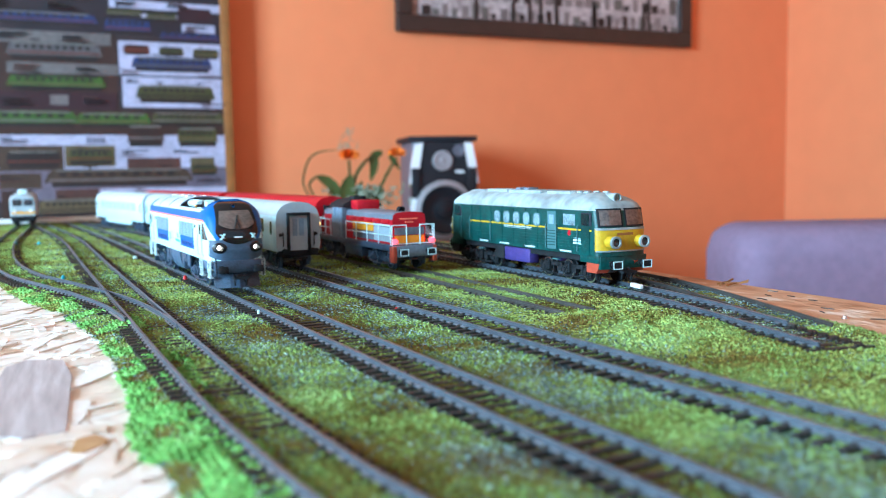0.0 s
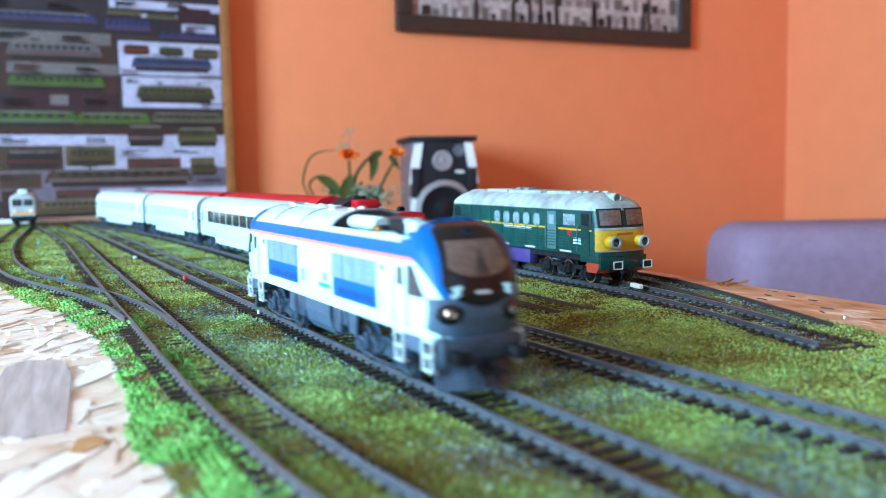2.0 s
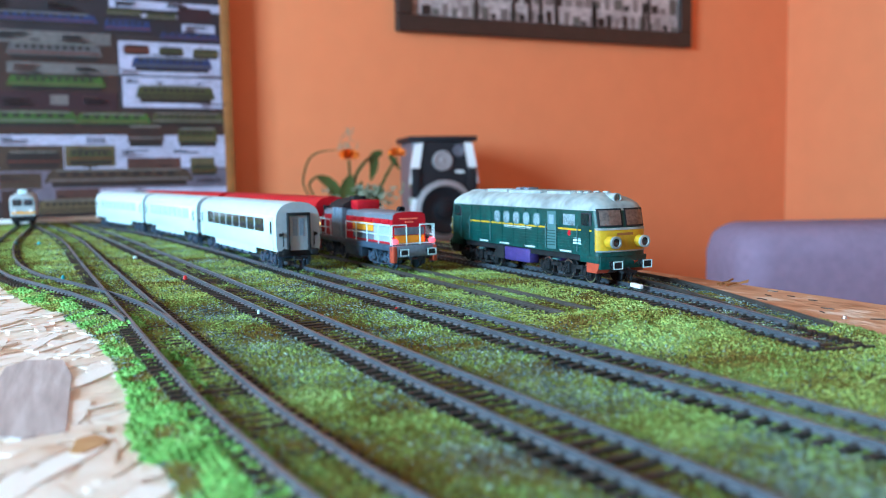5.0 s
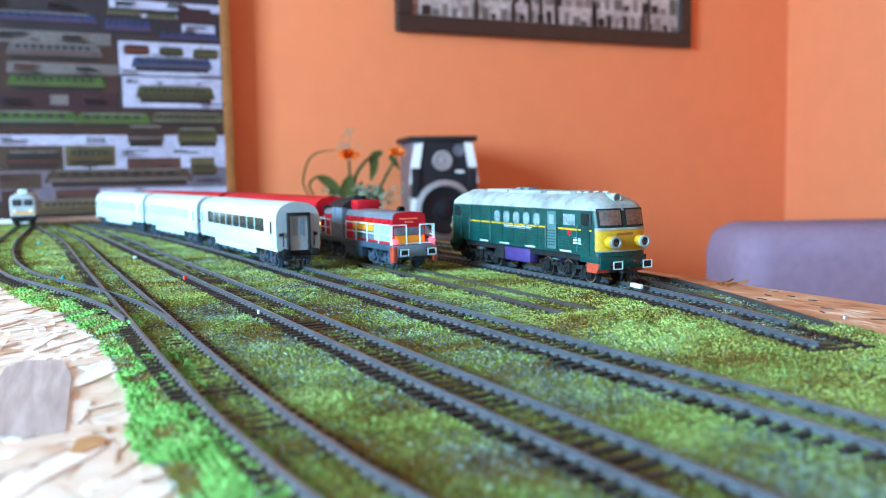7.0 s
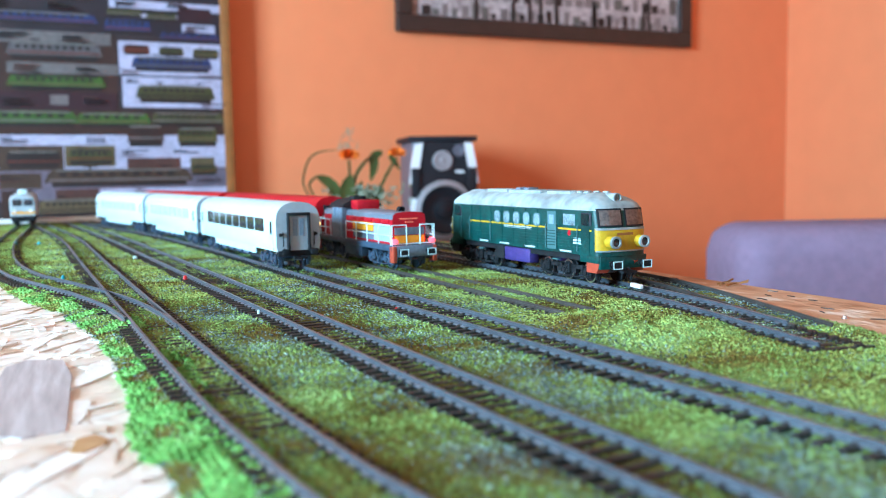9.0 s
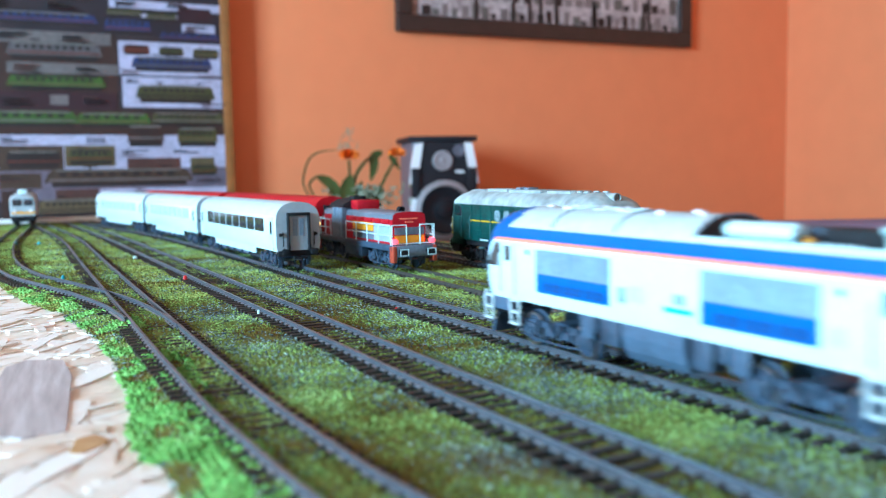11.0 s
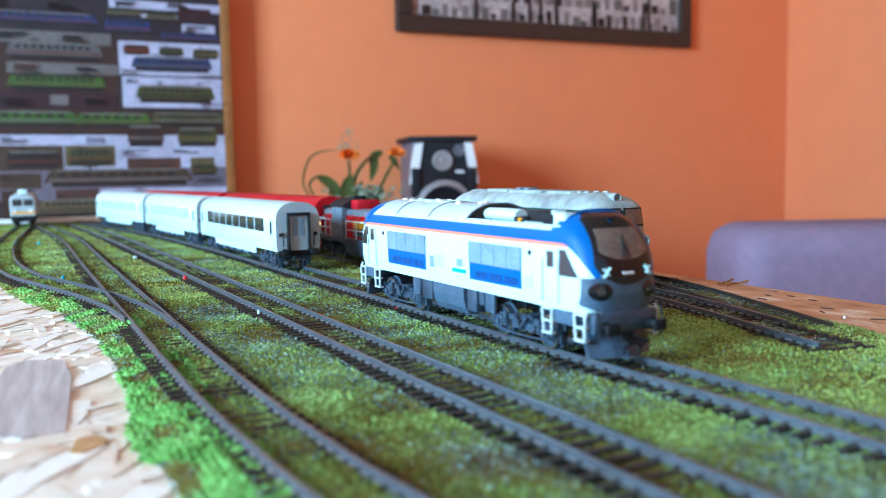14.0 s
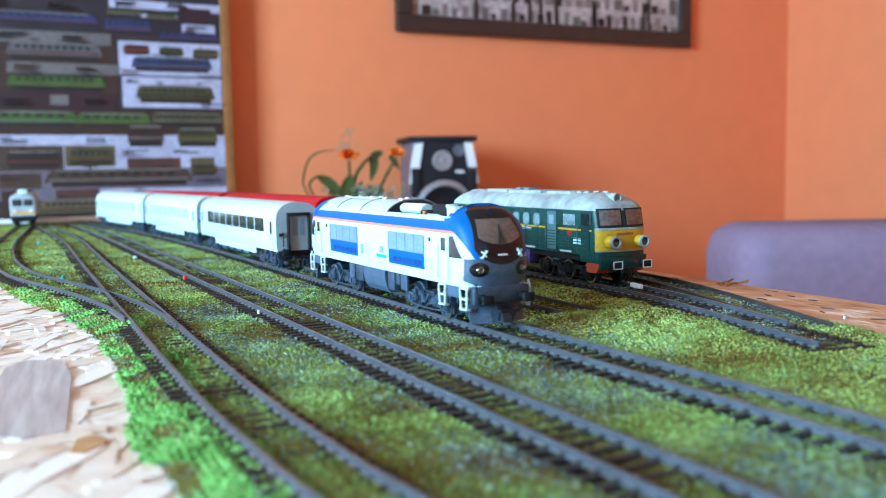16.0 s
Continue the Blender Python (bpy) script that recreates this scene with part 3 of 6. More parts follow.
def bogie(th, yc, wb, r, hw, mt, n=2):
    """A bogie with side frames, axle boxes, springs and a brake gear."""
    bm = bmesh.new()
    half = wb / 2
    for s in (-1, 1):
        x0, x1 = sorted((s * (hw - 3), s * (hw - 1)))
        box(bm, x0, x1, yc - half - 6, yc + half + 6, r + 1.2, r + 3.4)
        box(bm, x0, x1, yc - half * .45, yc + half * .45, r - 1.5, r + 3.5)
        for i in range(n):
            y = yc - half + wb * i / (n - 1)
            x2, x3 = sorted((s * (hw - 1.4), s * (hw + .6)))
            box(bm, x2, x3, y - 2.4, y + 2.4, r - 2.2, r + 2.4, bev=.4)
            cyl(bm, (s * (hw + .4), y, r), (s * (hw + 1.3), y, r), 1.5, 10)
            for o in (-4.2, 4.2):
                for k in range(4):
                    cyl(bm, (s * (hw - .2), y + o, r - 1 + k * 1.2), (s * (hw - .2), y + o, r - .5 + k * 1.2), 1.35, 8)
                cyl(bm, (s * (hw - .2), y + o, r - 1.6), (s * (hw - .2), y + o, r + 4.2), .7, 6)
            box(bm, *sorted((s * (hw - 3.4), s * (hw - 1.6))), y - r - 1.6, y - r - .4, r - 3.5, r + 1.5)
        tube(bm, [(s * hw, yc - half - 5, r - 2.4), (s * hw, yc - half * .4, r - 3.4), (s * hw, yc + half * .4, r - 3.4), (s * hw, yc + half + 5, r - 2.4)], .45, 6)
        tube(bm, [(s * (hw + .5), yc - 4, r + 4), (s * (hw + .5), yc, r - 1), (s * (hw + .5), yc + 4, r + 4)], .7, 6)
    box(bm, -hw + 2, hw - 2, yc - 4, yc + 4, r - 1, r + 4)
    b = part("bogie", bm, mt, th, "bogie frame with springs and axle boxes")
    for i in range(n):
        wheelset(th, yc - half + wb * i / (n - 1), r, mt)
    return b


def buffers(th, y, sgn, z=12.2, square=False):
    """sgn is -1 at the front."""
    for s in (-1, 1):
        bm = bmesh.new()
        cyl(bm, (s * 10.06, y - sgn * 5, z), (s * 10.06, y - sgn * 1.2, z), 1.5, 12, 1.25)
        cyl(bm, (s * 10.06, y - sgn * 5, z), (s * 10.06, y - sgn * 4.4, z), 2.2, 12)
        if square:
            box(bm, s * 10.06 - 3.1, s * 10.06 + 3.1, min(y, y - sgn * 1.2), max(y, y - sgn * 1.2), z - 2.2, z + 2.2, bev=.3)
        else:
            box(bm, s * 10.06 - 2.7, s * 10.06 + 2.7, min(y, y - sgn * 1.2), max(y, y - sgn * 1.2), z - 1.9, z + 1.9, bev=.3)
        b = part("buffer", bm, M["matblack"], th, "dark buffer with a light painted edge" if square else "dark buffer")
        if square:
            rim = bmesh.new()
            yy = sorted((y + sgn * .05, y + sgn * .35))
            for q in ((-3.2, 3.2, 1.7, 2.3), (-3.2, 3.2, -2.3, -1.7), (-3.2, -2.6, -1.7, 1.7), (2.6, 3.2, -1.7, 1.7)):
                box(rim, s * 10.06 + q[0], s * 10.06 + q[1], yy[0], yy[1], z + q[2], z + q[3])
            part("buffer_edge", rim, M["white"], b, "white painted edge")


def coupler(th, y, sgn, z=9.0):
    bm = bmesh.new()
    box(bm, -1.5, 1.5, min(y, y - sgn * 9), max(y, y - sgn * 9), z - 1, z + 1)
    box(bm, -4.2, 4.2, min(y, y + sgn * 1.2), max(y, y + sgn * 1.2), z - .8, z + .6)
    for s in (-1, 1):
        box(bm, s * 4 - .5, s * 4 + .5, min(y, y + sgn * 4), max(y, y + sgn * 4), z - .8, z + .4)
    box(bm, -4.5, 4.5, min(y + sgn * 3.4, y + sgn * 4.2), max(y + sgn * 3.4, y + sgn * 4.2), z - .8, z + .4)
    tube(bm, [(1, y + sgn, z), (2.2, y + sgn * 2.4, z - 3), (2.6, y + sgn * 1, z - 5)], .45, 6)
    tube(bm, [(-3, y - sgn * 2, z + 2), (-3.6, y + sgn * 1.5, z - 1.5), (-3.2, y, z - 4.5)], .5, 6)
    tube(bm, [(3, y - sgn * 2, z + 2), (3.8, y + sgn * 1.5, z - 1.5), (3.4, y, z - 4.5)], .5, 6)
    return part("coupler", bm, M["matblack"], th, "black loop coupling with brake hoses")


def step_ladder(th, x, y, z0, z1, mt, rungs=3, w=6.0):
    bm = bmesh.new()
    s = 1 if x > 0 else -1
    for o in (-w / 2, w / 2):
        tube(bm, [(x - s * .8, y + o, z1), (x + s * .2, y + o, z1 - 2.5), (x, y + o * .8, z0)], .55, 6)
    for k in range(rungs):
        z = z0 + .3 + (z1 - z0 - 2) * k / max(1, rungs - 1)
        box(bm, min(x - s * 1.6, x + s * .6), max(x - s * 1.6, x + s * .6), y - w / 2, y + w / 2, z - .35, z + .35)
    return part("step", bm, mt, th, "pale metal footsteps")


# ---- the blue and white diesel locomotive ----
HL, NX, ND = 101.0, 3.4, 15.0
WELL = (-83.5, -17.0)              # the open roof section behind the front cab


def dw(z):
    if z < 37:
        return 15.9 + 0.6 * min(1, (z - 13) / 6)
    return 16.5 * max(0.02, 1 - ((z - 37) / 12.6) ** 2.1) ** 0.5


def dl(z):
    if z < 25:
        return HL - max(0.0, (19 - z)) * 0.25
    if z < 46.2:
        return HL - 11.5 * ((z - 25) / 21.2) ** 1.75
    return HL - 11.5 - (z - 46.2) * 2.6


def nose(x, z, d=0.0):
    """The front surface of the cab at x, z."""
    w = dw(z) + d
    a = min(1.0, abs(x) / w)
    return -(dl(z) + d - ND + ND * (1 - a ** NX) ** (1 / NX))


def with_hole(bm, e, x, z, r):
    """Opens a round lamp hole in a front panel; only the front cab's lamps are built in full."""
    if e < 0:
        gone = [f for f in bm.faces if math.hypot(abs(f.calc_center_median().x) - x, f.calc_center_median().z - z) < r]
        bmesh.ops.delete(bm, geom=gone, context="FACES")
    return bm


def build_diesel():
    th = root("diesel_locomotive", Matrix(), "white and blue model diesel locomotive with coral stripe", "locomotive")
    zs = [13.2, 14.5, 16.4, 18.2, 22.4, 28, 32, 34.2, 35.6, 37.5, 40.4, 42, 43.6, 45, 46.2, 47.2, 48.0, 48.7, 49.2]
    n = 15
    rings = []
    for z in zs:
        w, L = dw(z), dl(z)
        r = []
        for q, (sx, sy) in enumerate(((1, 1), (-1, 1), (-1, -1), (1, -1))):
            for i in range(n + 1):
                t = (i / n) * math.pi / 2
                if q % 2:
                    t = math.pi / 2 - t
                x, y = w * math.cos(t) ** (2 / NX), L - ND + ND * math.sin(t) ** (2 / NX)
                r.append((sx * x, sy * y, z))
        rings.append(r)
    bm = loft(bmesh.new(), rings)
    for y in (WELL[0], WELL[1]):
        bmesh.ops.bisect_plane(bm, geom=list(bm.verts) + list(bm.edges) + list(bm.faces), plane_co=(0, y, 0), plane_no=(0, 1, 0))
    gone = [f for f in bm.faces if f.calc_center_median().z > 42.0 and WELL[0] < f.calc_center_median().y < WELL[1]]
    gone += [f for f in bm.faces if f.calc_center_median().y < -80 and (abs(abs(f.calc_center_median().x) - 10.4) < 1.6 and 18.2 < f.calc_center_median().z < 22.4 or abs(f.calc_center_median().x) < 1.6 and 43.6 < f.calc_center_median().z < 46.2)]
    bmesh.ops.delete(bm, geom=gone, context="FACES_ONLY")
    bm.normal_update()
    for f in bm.faces:
        c = f.calc_center_median()
        end = abs(c.y) > (77 if c.z > 40.4 else 88)
        if c.z > 40.4 and not end:
            f.material_index = 2
        elif c.z > 35.6:
            f.material_index = 1
        elif c.z > 34.2 and not end:
            f.material_index = 3
    body = part("body", bm, [M["white"], M["blue"], M["pale"], M["coral"]], th, "white body shell with a blue band, coral stripe and pale roof")

    for e in (-1, 1):                      # both cabs
        s = -e                             # e = -1 is the front

        def front(hw, z0, z1, bow=0.0, pinch=0.0):
            def fn(u, v, d):
                z = z0 + (z1 - z0) * v
                a = (u * 2 - 1)
                z -= bow * (1 - a * a) * (1 - v)
                x = a * (hw + pinch * v) * (0.55 + 0.45 * (1 - (1 - min(1, v * 4.0)) ** 2)) * min(1.0, (dw(z) - .35) / hw)
                y = nose(x, z, d)
                return (x * (1 if e < 0 else -1), y * (1 if e < 0 else -1), z)
            return fn
        # blue sweep round the cab
        for sx in (-1, 1):
            def sweep(u, v, d, sx=sx):
                z = 22.2 + (44.5 - 22.2) * v
                back = float(np.interp(z, (22.2, 27.0, 31.0, 34.0, 35.6, 36.8, 44.5), (100.4, 98.0, 94.6, 90.6, 87.5, 83.5, 80.5)))
                w, L = dw(z) + d, dl(z) + d
                t = 1 - u
                yb = back + (dl(z) - 1.0 - back) * t if back < dl(z) - 1 else dl(z) - 1.0
                yb = min(yb, dl(z) - .25)
                k = max(0.0, (yb - dl(z) + ND) / ND)
                x = w * (1 - k ** NX) ** (1 / NX)
                return (sx * x, e * (yb + d * .3), z)
            part("cab_sweep", panel(bmesh.new(), sweep, 8, 18, .18), M["blue"], body, "blue painted sweep beside the windscreen")
        part("mask", with_hole(panel(bmesh.new(), front(12.8, 23.6, 48.0, 1.6, -2.6), 48, 42, .34), e, 0, 44.7, 1.2), M["black"], body, "gloss black front mask")
        part("windscreen", panel(bmesh.new(), front(10.6, 31.0, 41.6, 0.8, -2.0), 20, 12, .6), M["screen"], body, "curved brown-tinted windscreen")
        for a, b in (((-1.5, 30.5), (0.8, 38.5)), ((1.2, 30.5), (0.2, 37))):
            wip = bmesh.new()
            P = [(a[0] + (b[0] - a[0]) * i / 4, a[1] + (b[1] - a[1]) * i / 4) for i in range(5)]
            tube(wip, [(-e * x, -e * (nose(x, z, .9)), z) for x, z in P], .28, 6)
            part("wiper", wip, M["matblack"], body, "black wiper blade")
        part("front_band", with_hole(panel(bmesh.new(), front(15.4, 13.3, 24.6, 0), 48, 16, .22), e, 10.4, 20.2, 1.75), M["gearlight"], body, "dark blue-grey lower front panel")
        for sx in (-1, 1):
            def lamp(u, v, d, sx=sx):
                t = 2 * math.pi * u
                ra, rb = 1.5 + 2.4 * v, 1.5 + 1.5 * v
                x, z = 10.4 + ra * math.cos(t), 20.2 + rb * math.sin(t)
                return (sx * x, -e * nose(x, z, d + .1 - .3 * v), z)
            hl = part("headlight", panel(bmesh.new(), lamp, 24, 3, .5), M["black"], body, "black oval headlight housing")
            yl = nose(11.9, 20.2, .2) * -e
            # made-up depth, fitted to the view: the lens looks unlit from the side
            part("lamp_barrel", lathe(bmesh.new(), [(1.5, .3), (1.5, -3.9), (.01, -3.9)], (sx * 10.4, yl, 20.2), (0, e, 0), 24), M["matblack"], hl, "black barrel, deep enough to hide the lens at an angle")
            part("lens", lathe(bmesh.new(), [(.01, -3.4), (.9, -3.5), (1.35, -3.75)], (sx * 10.4, yl, 20.2), (0, e, 0), 20), M["lampglow"] if e < 0 else M["screen"], hl, "glowing white lens deep in its barrel" if e < 0 else "unlit lens")
            eb = bmesh.new()
            P = [(sx * 7.4, 27.9), (sx * 8.6, 26.6), (sx * 9.6, 25.0)]
            tube(eb, [(x, -e * nose(x, z, .7), z) for x, z in P], .5, 6)
            tube(eb, [(x, -e * nose(x, z, .7), z) for x, z in ((sx * 9.9, 27.6), (sx * 8.6, 26.6), (sx * 7.9, 25.4))], .4, 6)
            part("marker_light", eb, M["white"], body, "white angled marker light")

        def top(u, v, d):
            t, r = 2 * math.pi * u, 1.1 + .9 * v
            x, z = r * math.cos(t), 44.7 + r * math.sin(t)
            return (x, -e * nose(x, z, d + .3), z)
        tl = part("top_lamp", panel(bmesh.new(), top, 20, 2, .3), M["black"], body, "round lamp over the windscreen")
        yl = nose(0, 45.6, 0) * -e
        # this barrel too is as deep as the camera's angle asks
        part("lamp_barrel", lathe(bmesh.new(), [(1.12, 1.5), (1.12, -3.2), (.01, -3.2)], (0, yl, 44.7), (0, e, 0), 20), M["matblack"], tl, "black barrel, deep enough to hide the lens at an angle")
        part("lens", lathe(bmesh.new(), [(.01, -.7), (.7, -.8), (1.05, -1.0)], (0, yl, 44.7), (0, e, 0), 16), M["lampglow"] if e < 0 else M["screen"], tl, "glowing white lens" if e < 0 else "unlit lens")
        part("number_plate", panel(bmesh.new(), lambda u, v, d: ((u * 2 - 1) * 2.2, -e * nose(0, 26, d + .5), 25.6 + .8 * v), 2, 1, .3), M["silver"], body, "small plain number bar")
        # skirt, plough and buffers
        pl = bmesh.new()
        box(pl, -13.5, 13.5, *sorted((e * (HL - 5), e * (HL - .4))), 7.0, 13.4, bev=.8)
        part("buffer_beam", pl, M["gear"], th, "dark blue-grey buffer beam")
        pl = bmesh.new()
        R = []
        for z, k in ((7.0, -1.5), (4.0, .8), (1.4, 2.4)):
            R.append([(-13, e * (HL - 6 + k), z), (-5, e * (HL - 2.5 + k), z), (0, e * (HL - 1.5 + k), z), (5, e * (HL - 2.5 + k), z), (13, e * (HL - 6 + k), z), (13, e * (HL - 8 + k), z), (-13, e * (HL - 8 + k), z)])
        part("plough", loft(pl, R), M["gear"], th, "blue-grey snow plough", smooth=False)
        buffers(th, e * (HL + 5.5), e)
        coupler(th, e * (HL + 2), e, 7.5)
        hz = bmesh.new()
        for x in (-13.5, 13.5):
            tube(hz, [(x, e * (HL + 1), 15), (x, e * (HL + 2.2), 11), (x, e * (HL + 2.2), 7), (x, e * (HL + .8), 5.5)], .4, 6)
        loose_parts("handrail", hz, M["matblack"], th, "thin front handrails")

    for sx in (-1, 1):                     # both flanks
        def flank(y0, y1, z0, z1, x=0.0):
            return lambda u, v, d: (sx * (dw(z0 + (z1 - z0) * v) + d + x), y0 + (y1 - y0) * u, z0 + (z1 - z0) * v)
        for y0, y1 in ((-60.5, -21), (19, 60.5)):
            g = part("grille", panel(bmesh.new(), flank(y0, y1, 17.3, 32.3), 2, 4, .12), M["blue"], body, "blue painted lower side panel with an air grille above")
            sl = bmesh.new()
            box(sl, *sorted((sx * 16.4, sx * 16.75)), y0 + .2, y1 - .2, 24.0, 32.2)
            for k in range(11):
                z = 24.3 + k * .7
                box(sl, *sorted((sx * 16.7, sx * 16.95)), y0 + .4, y1 - .4, z, z + .32)
            for k in range(5):
                yy = y0 + .2 + (y1 - y0 - .8) * k / 4
                box(sl, *sorted((sx * 16.7, sx * 17.05)), yy, yy + .35, 24.0, 32.2)
            part("louvre", sl, M["grille"], g, "grey louvred air intake")
            bars = bmesh.new()
            for k in range(6):
                yy = y0 + 3 + (y1 - y0 - 6) * k / 6
                wd = (y1 - y0) * (.09 if k % 2 else .12)
                box(bars, *sorted((sx * 16.6, sx * 16.72)), yy, yy + wd, 18.4, 19.2)
                box(bars, *sorted((sx * 16.6, sx * 16.72)), yy, yy + wd * .8, 21.0, 20.2)
                box(bars, *sorted((sx * 16.6, sx * 16.72)), yy, yy + wd * .3, 19.2, 21.0)
                box(bars, *sorted((sx * 16.6, sx * 16.72)), yy + wd * .6, yy + wd * .9, 19.2, 21.0)
            part("lettering_bar", bars, M["darkblue"], g, "unreadable dark lettering as plain bars", smooth=False)
        for y0, y1, z0, z1, m_, nm, lb in ((-68, -62.5, 18.2, 23, "pale", "hatch", "pale square hatch"), (-18, -6, 19, 20.6, "teal", "marking_bar", "small teal marking"), (-15, -10, 21.5, 24.5, "grille", "marking_bar", "small grey marking"), (2, 10, 20, 25, "pale", "hatch", "pale hatch"), (11, 15, 19.2, 24, "grille", "marking_bar", "small grey marking")):
            part(nm, panel(bmesh.new(), flank(y0, y1, z0, z1), 2, 2, .15), M[m_], body, lb)
        for e in (-1, 1):
            door = part("cab_door", panel(bmesh.new(), flank(*sorted((e * 75.5, e * 83.5)), 14.5, 33.8), 2, 4, .25), M["white"], body, "white cab door")
            part("window", panel(bmesh.new(), flank(*sorted((e * 77.3, e * 81.5)), 27, 32.5, .2), 2, 2, .2), M["glass"], door, "small dark door window")
            hr = bmesh.new()
            for y in (74.6, 84.4):
                tube(hr, [(sx * 16.4, e * y, 15.5), (sx * 17.3, e * y, 16), (sx * 17.3, e * y, 29), (sx * 16.4, e * y, 29.5)], .3, 6)
            loose_parts("handrail", hr, M["white"], body, "thin white handrails")

            def cabwin(u, v, d, e=e):
                z = 24.6 + 8.8 * v
                y0, y1 = 85.0, 94.6 - 6.6 * v
                y = y0 + (y1 - y0) * u
                k = max(0.0, (y - dl(z) + ND) / ND)
                return (sx * ((dw(z) + d) * (1 - k ** NX) ** (1 / NX) + d * .5), e * y, z)
            part("cab_window", panel(bmesh.new(), cabwin, 6, 6, .3), M["glass"], body, "dark slanted cab side window")
            part("port", lathe(bmesh.new(), [(.01, .5), (.9, .45), (1.05, 0)], (sx * 16.45, e * 66, 31.0), (sx, 0, 0), 12), M["matblack"], body, "small round dark port")
            part("skirt", one_box(*sorted((sx * 13.6, sx * 15.3)), *sorted((e * 79.4, e * 91.6)), 8.6, 14.0, bev=.5), M["gearlight"], th, "blue-grey skirt between the steps")
            part("skirt", one_box(*sorted((sx * 13.0, sx * 14.6)), *sorted((e * 30, e * 37)), 6.0, 13.6, bev=.5), M["gearlight"], th, "blue-grey box beside the bogie")
            step_ladder(th, sx * 15.6, e * 76, 4.8, 14.5, M["pale"])
            step_ladder(th, sx * 15.4, e * 95, 4.8, 14.5, M["pale"])
        # tank and boxes between the bogies
        tk = bmesh.new()
        prof = [(12.6, 3.6), (14.6, 5.5), (15.6, 9.5), (15.6, 13.4), (8, 13.4), (8, 3.6)]
        loft(tk, [[(sx * x, y, z) for x, z in prof] for y in (-14, 14)])
        part("fuel_tank", tk, M["gearlight"], th, "blue-grey fuel tank with sloping sides", smooth=False)
        for y0, y1, z0 in ((-24, -16, 5), (16, 26, 5.5), (-30, -26, 8), (28, 31, 8)):
            part("equipment_box", one_box(*sorted((sx * 9, sx * 15.2)), y0, y1, z0, 13.6, bev=.6), M["gear"], th, "grey equipment box")
    # roof: dark well with equipment behind each arch, ribs and domes
    def roof(y0, y1, hw, lift=0.0):
        def fn(u, v, d):
            x = (u * 2 - 1) * hw
            z = 37 + 12.6 * (1 - (abs(x) / 16.5) ** 2) ** (1 / 2.1)
            return (x * (1 + d / 40), y0 + (y1 - y0) * v, min(z, 49.3) + d + lift)
        return fn
    deck = part("roof_well", one_box(-14.9, 14.9, WELL[0], WELL[1], 40.9, 41.9), M["well"], body, "dark open roof deck with equipment")
    arch = [z for z in zs if z >= 42]
    prof = [(dw(z) - .02, z) for z in arch] + [(-dw(z) + .02, z) for z in arch[::-1]]
    for y0, y1, m_, nm in ((WELL[1], WELL[1] + .5, "well", "dark arched bulkhead"), (WELL[0] - .5, WELL[0], "blue", "blue rear wall of the cab roof")):
        part("bulkhead", loft(bmesh.new(), [[(x, y, z) for x, z in prof] for y in (y0, y1)]), M[m_], body, nm, smooth=False)
    rim = [(dw(z) + .15, z) for z in arch] + [(-dw(z) - .15, z) for z in arch[::-1]]
    edge = bmesh.new()
    tube(edge, [(x, WELL[1] - .3, z + .1) for x, z in rim], .55, 6)
    part("arch_rim", edge, M["greyhood"], body, "dark rim of the roof arch")
    muffler = bmesh.new()
    loft(muffler, [[(-8.2 + 3.6 * k * math.cos(a), y, 45.0 + 3.2 * k * math.sin(a)) for a in (2 * math.pi * i / 16 for i in range(16))] for y, k in ((-24, .8), (-25, 1), (-46.5, 1), (-47.5, .8))])
    part("silencer", muffler, M["white"], deck, "white rounded silencer")
    for x, y, dx, dy, z1, m_, nm in ((-8.2, -28, 2.6, 1.0, 42.6, "gear", "saddle"), (-8.2, -43, 2.6, 1.0, 42.6, "gear", "saddle"), (4, -37, 4.5, 13, 46.6, "gear", "grey roof cabinet"), (-9.5, -52.5, 3.0, 3.8, 44.8, "matblack", "small black roof box"), (-4.5, -64, 5.0, 9.0, 47.4, "matblack", "black roof cabinet"), (6.5, -62, 4.2, 9.5, 46.4, "gear", "grey roof cabinet"), (-9.6, -79.0, 3.0, 3.6, 47.8, "white", "white roof box"), (6, -79, 4, 3.6, 46.2, "pale", "pale roof box")):
        part("roof_box", one_box(x - dx, x + dx, y - dy, y + dy, 41.8, z1, bev=.5 if z1 > 43 else .2), M[m_], deck, nm)
    part("roof_box", one_box(-12.2, -6.5, -75.2, -73.6, 46.8, 48.8, bev=.4), M["white"], deck, "white horn cover")
    part("horn", cyl(bmesh.new(), (-9.4, -74.4, 41.5), (-9.4, -74.4, 47), .6, 8), M["white"], deck, "white upright of the horn")
    part("valve", lathe(bmesh.new(), [(1.0, 0), (1.0, .8), (.5, .9), (.5, .3), (.01, .3)], (-12.5, -54, 43.6), (-1, 0, 0), 14), M["orangepanel"], deck, "small yellow ring valve")
    for y in (-58, -61, -64, -67):
        part("pipe", cyl(bmesh.new(), (-12.4, y, 41.8), (-12.4, y, 43.2), .8, 10), M["pale"], deck, "short pale pipe")
    for sx in (-1, 1):
        eq = bmesh.new()
        tube(eq, [(sx * 14.9, WELL[0], 42.2), (sx * 14.9, WELL[1], 42.2)], .6, 6)
        part("roof_rail", eq, M["white"], body, "white edge rail of the roof opening")
    for y0 in (18, 52):
        part("roof_rib", panel(bmesh.new(), roof(y0 - .5, y0 + .5, 15.4), 18, 1, .35), M["greyhood"], body, "roof joint")
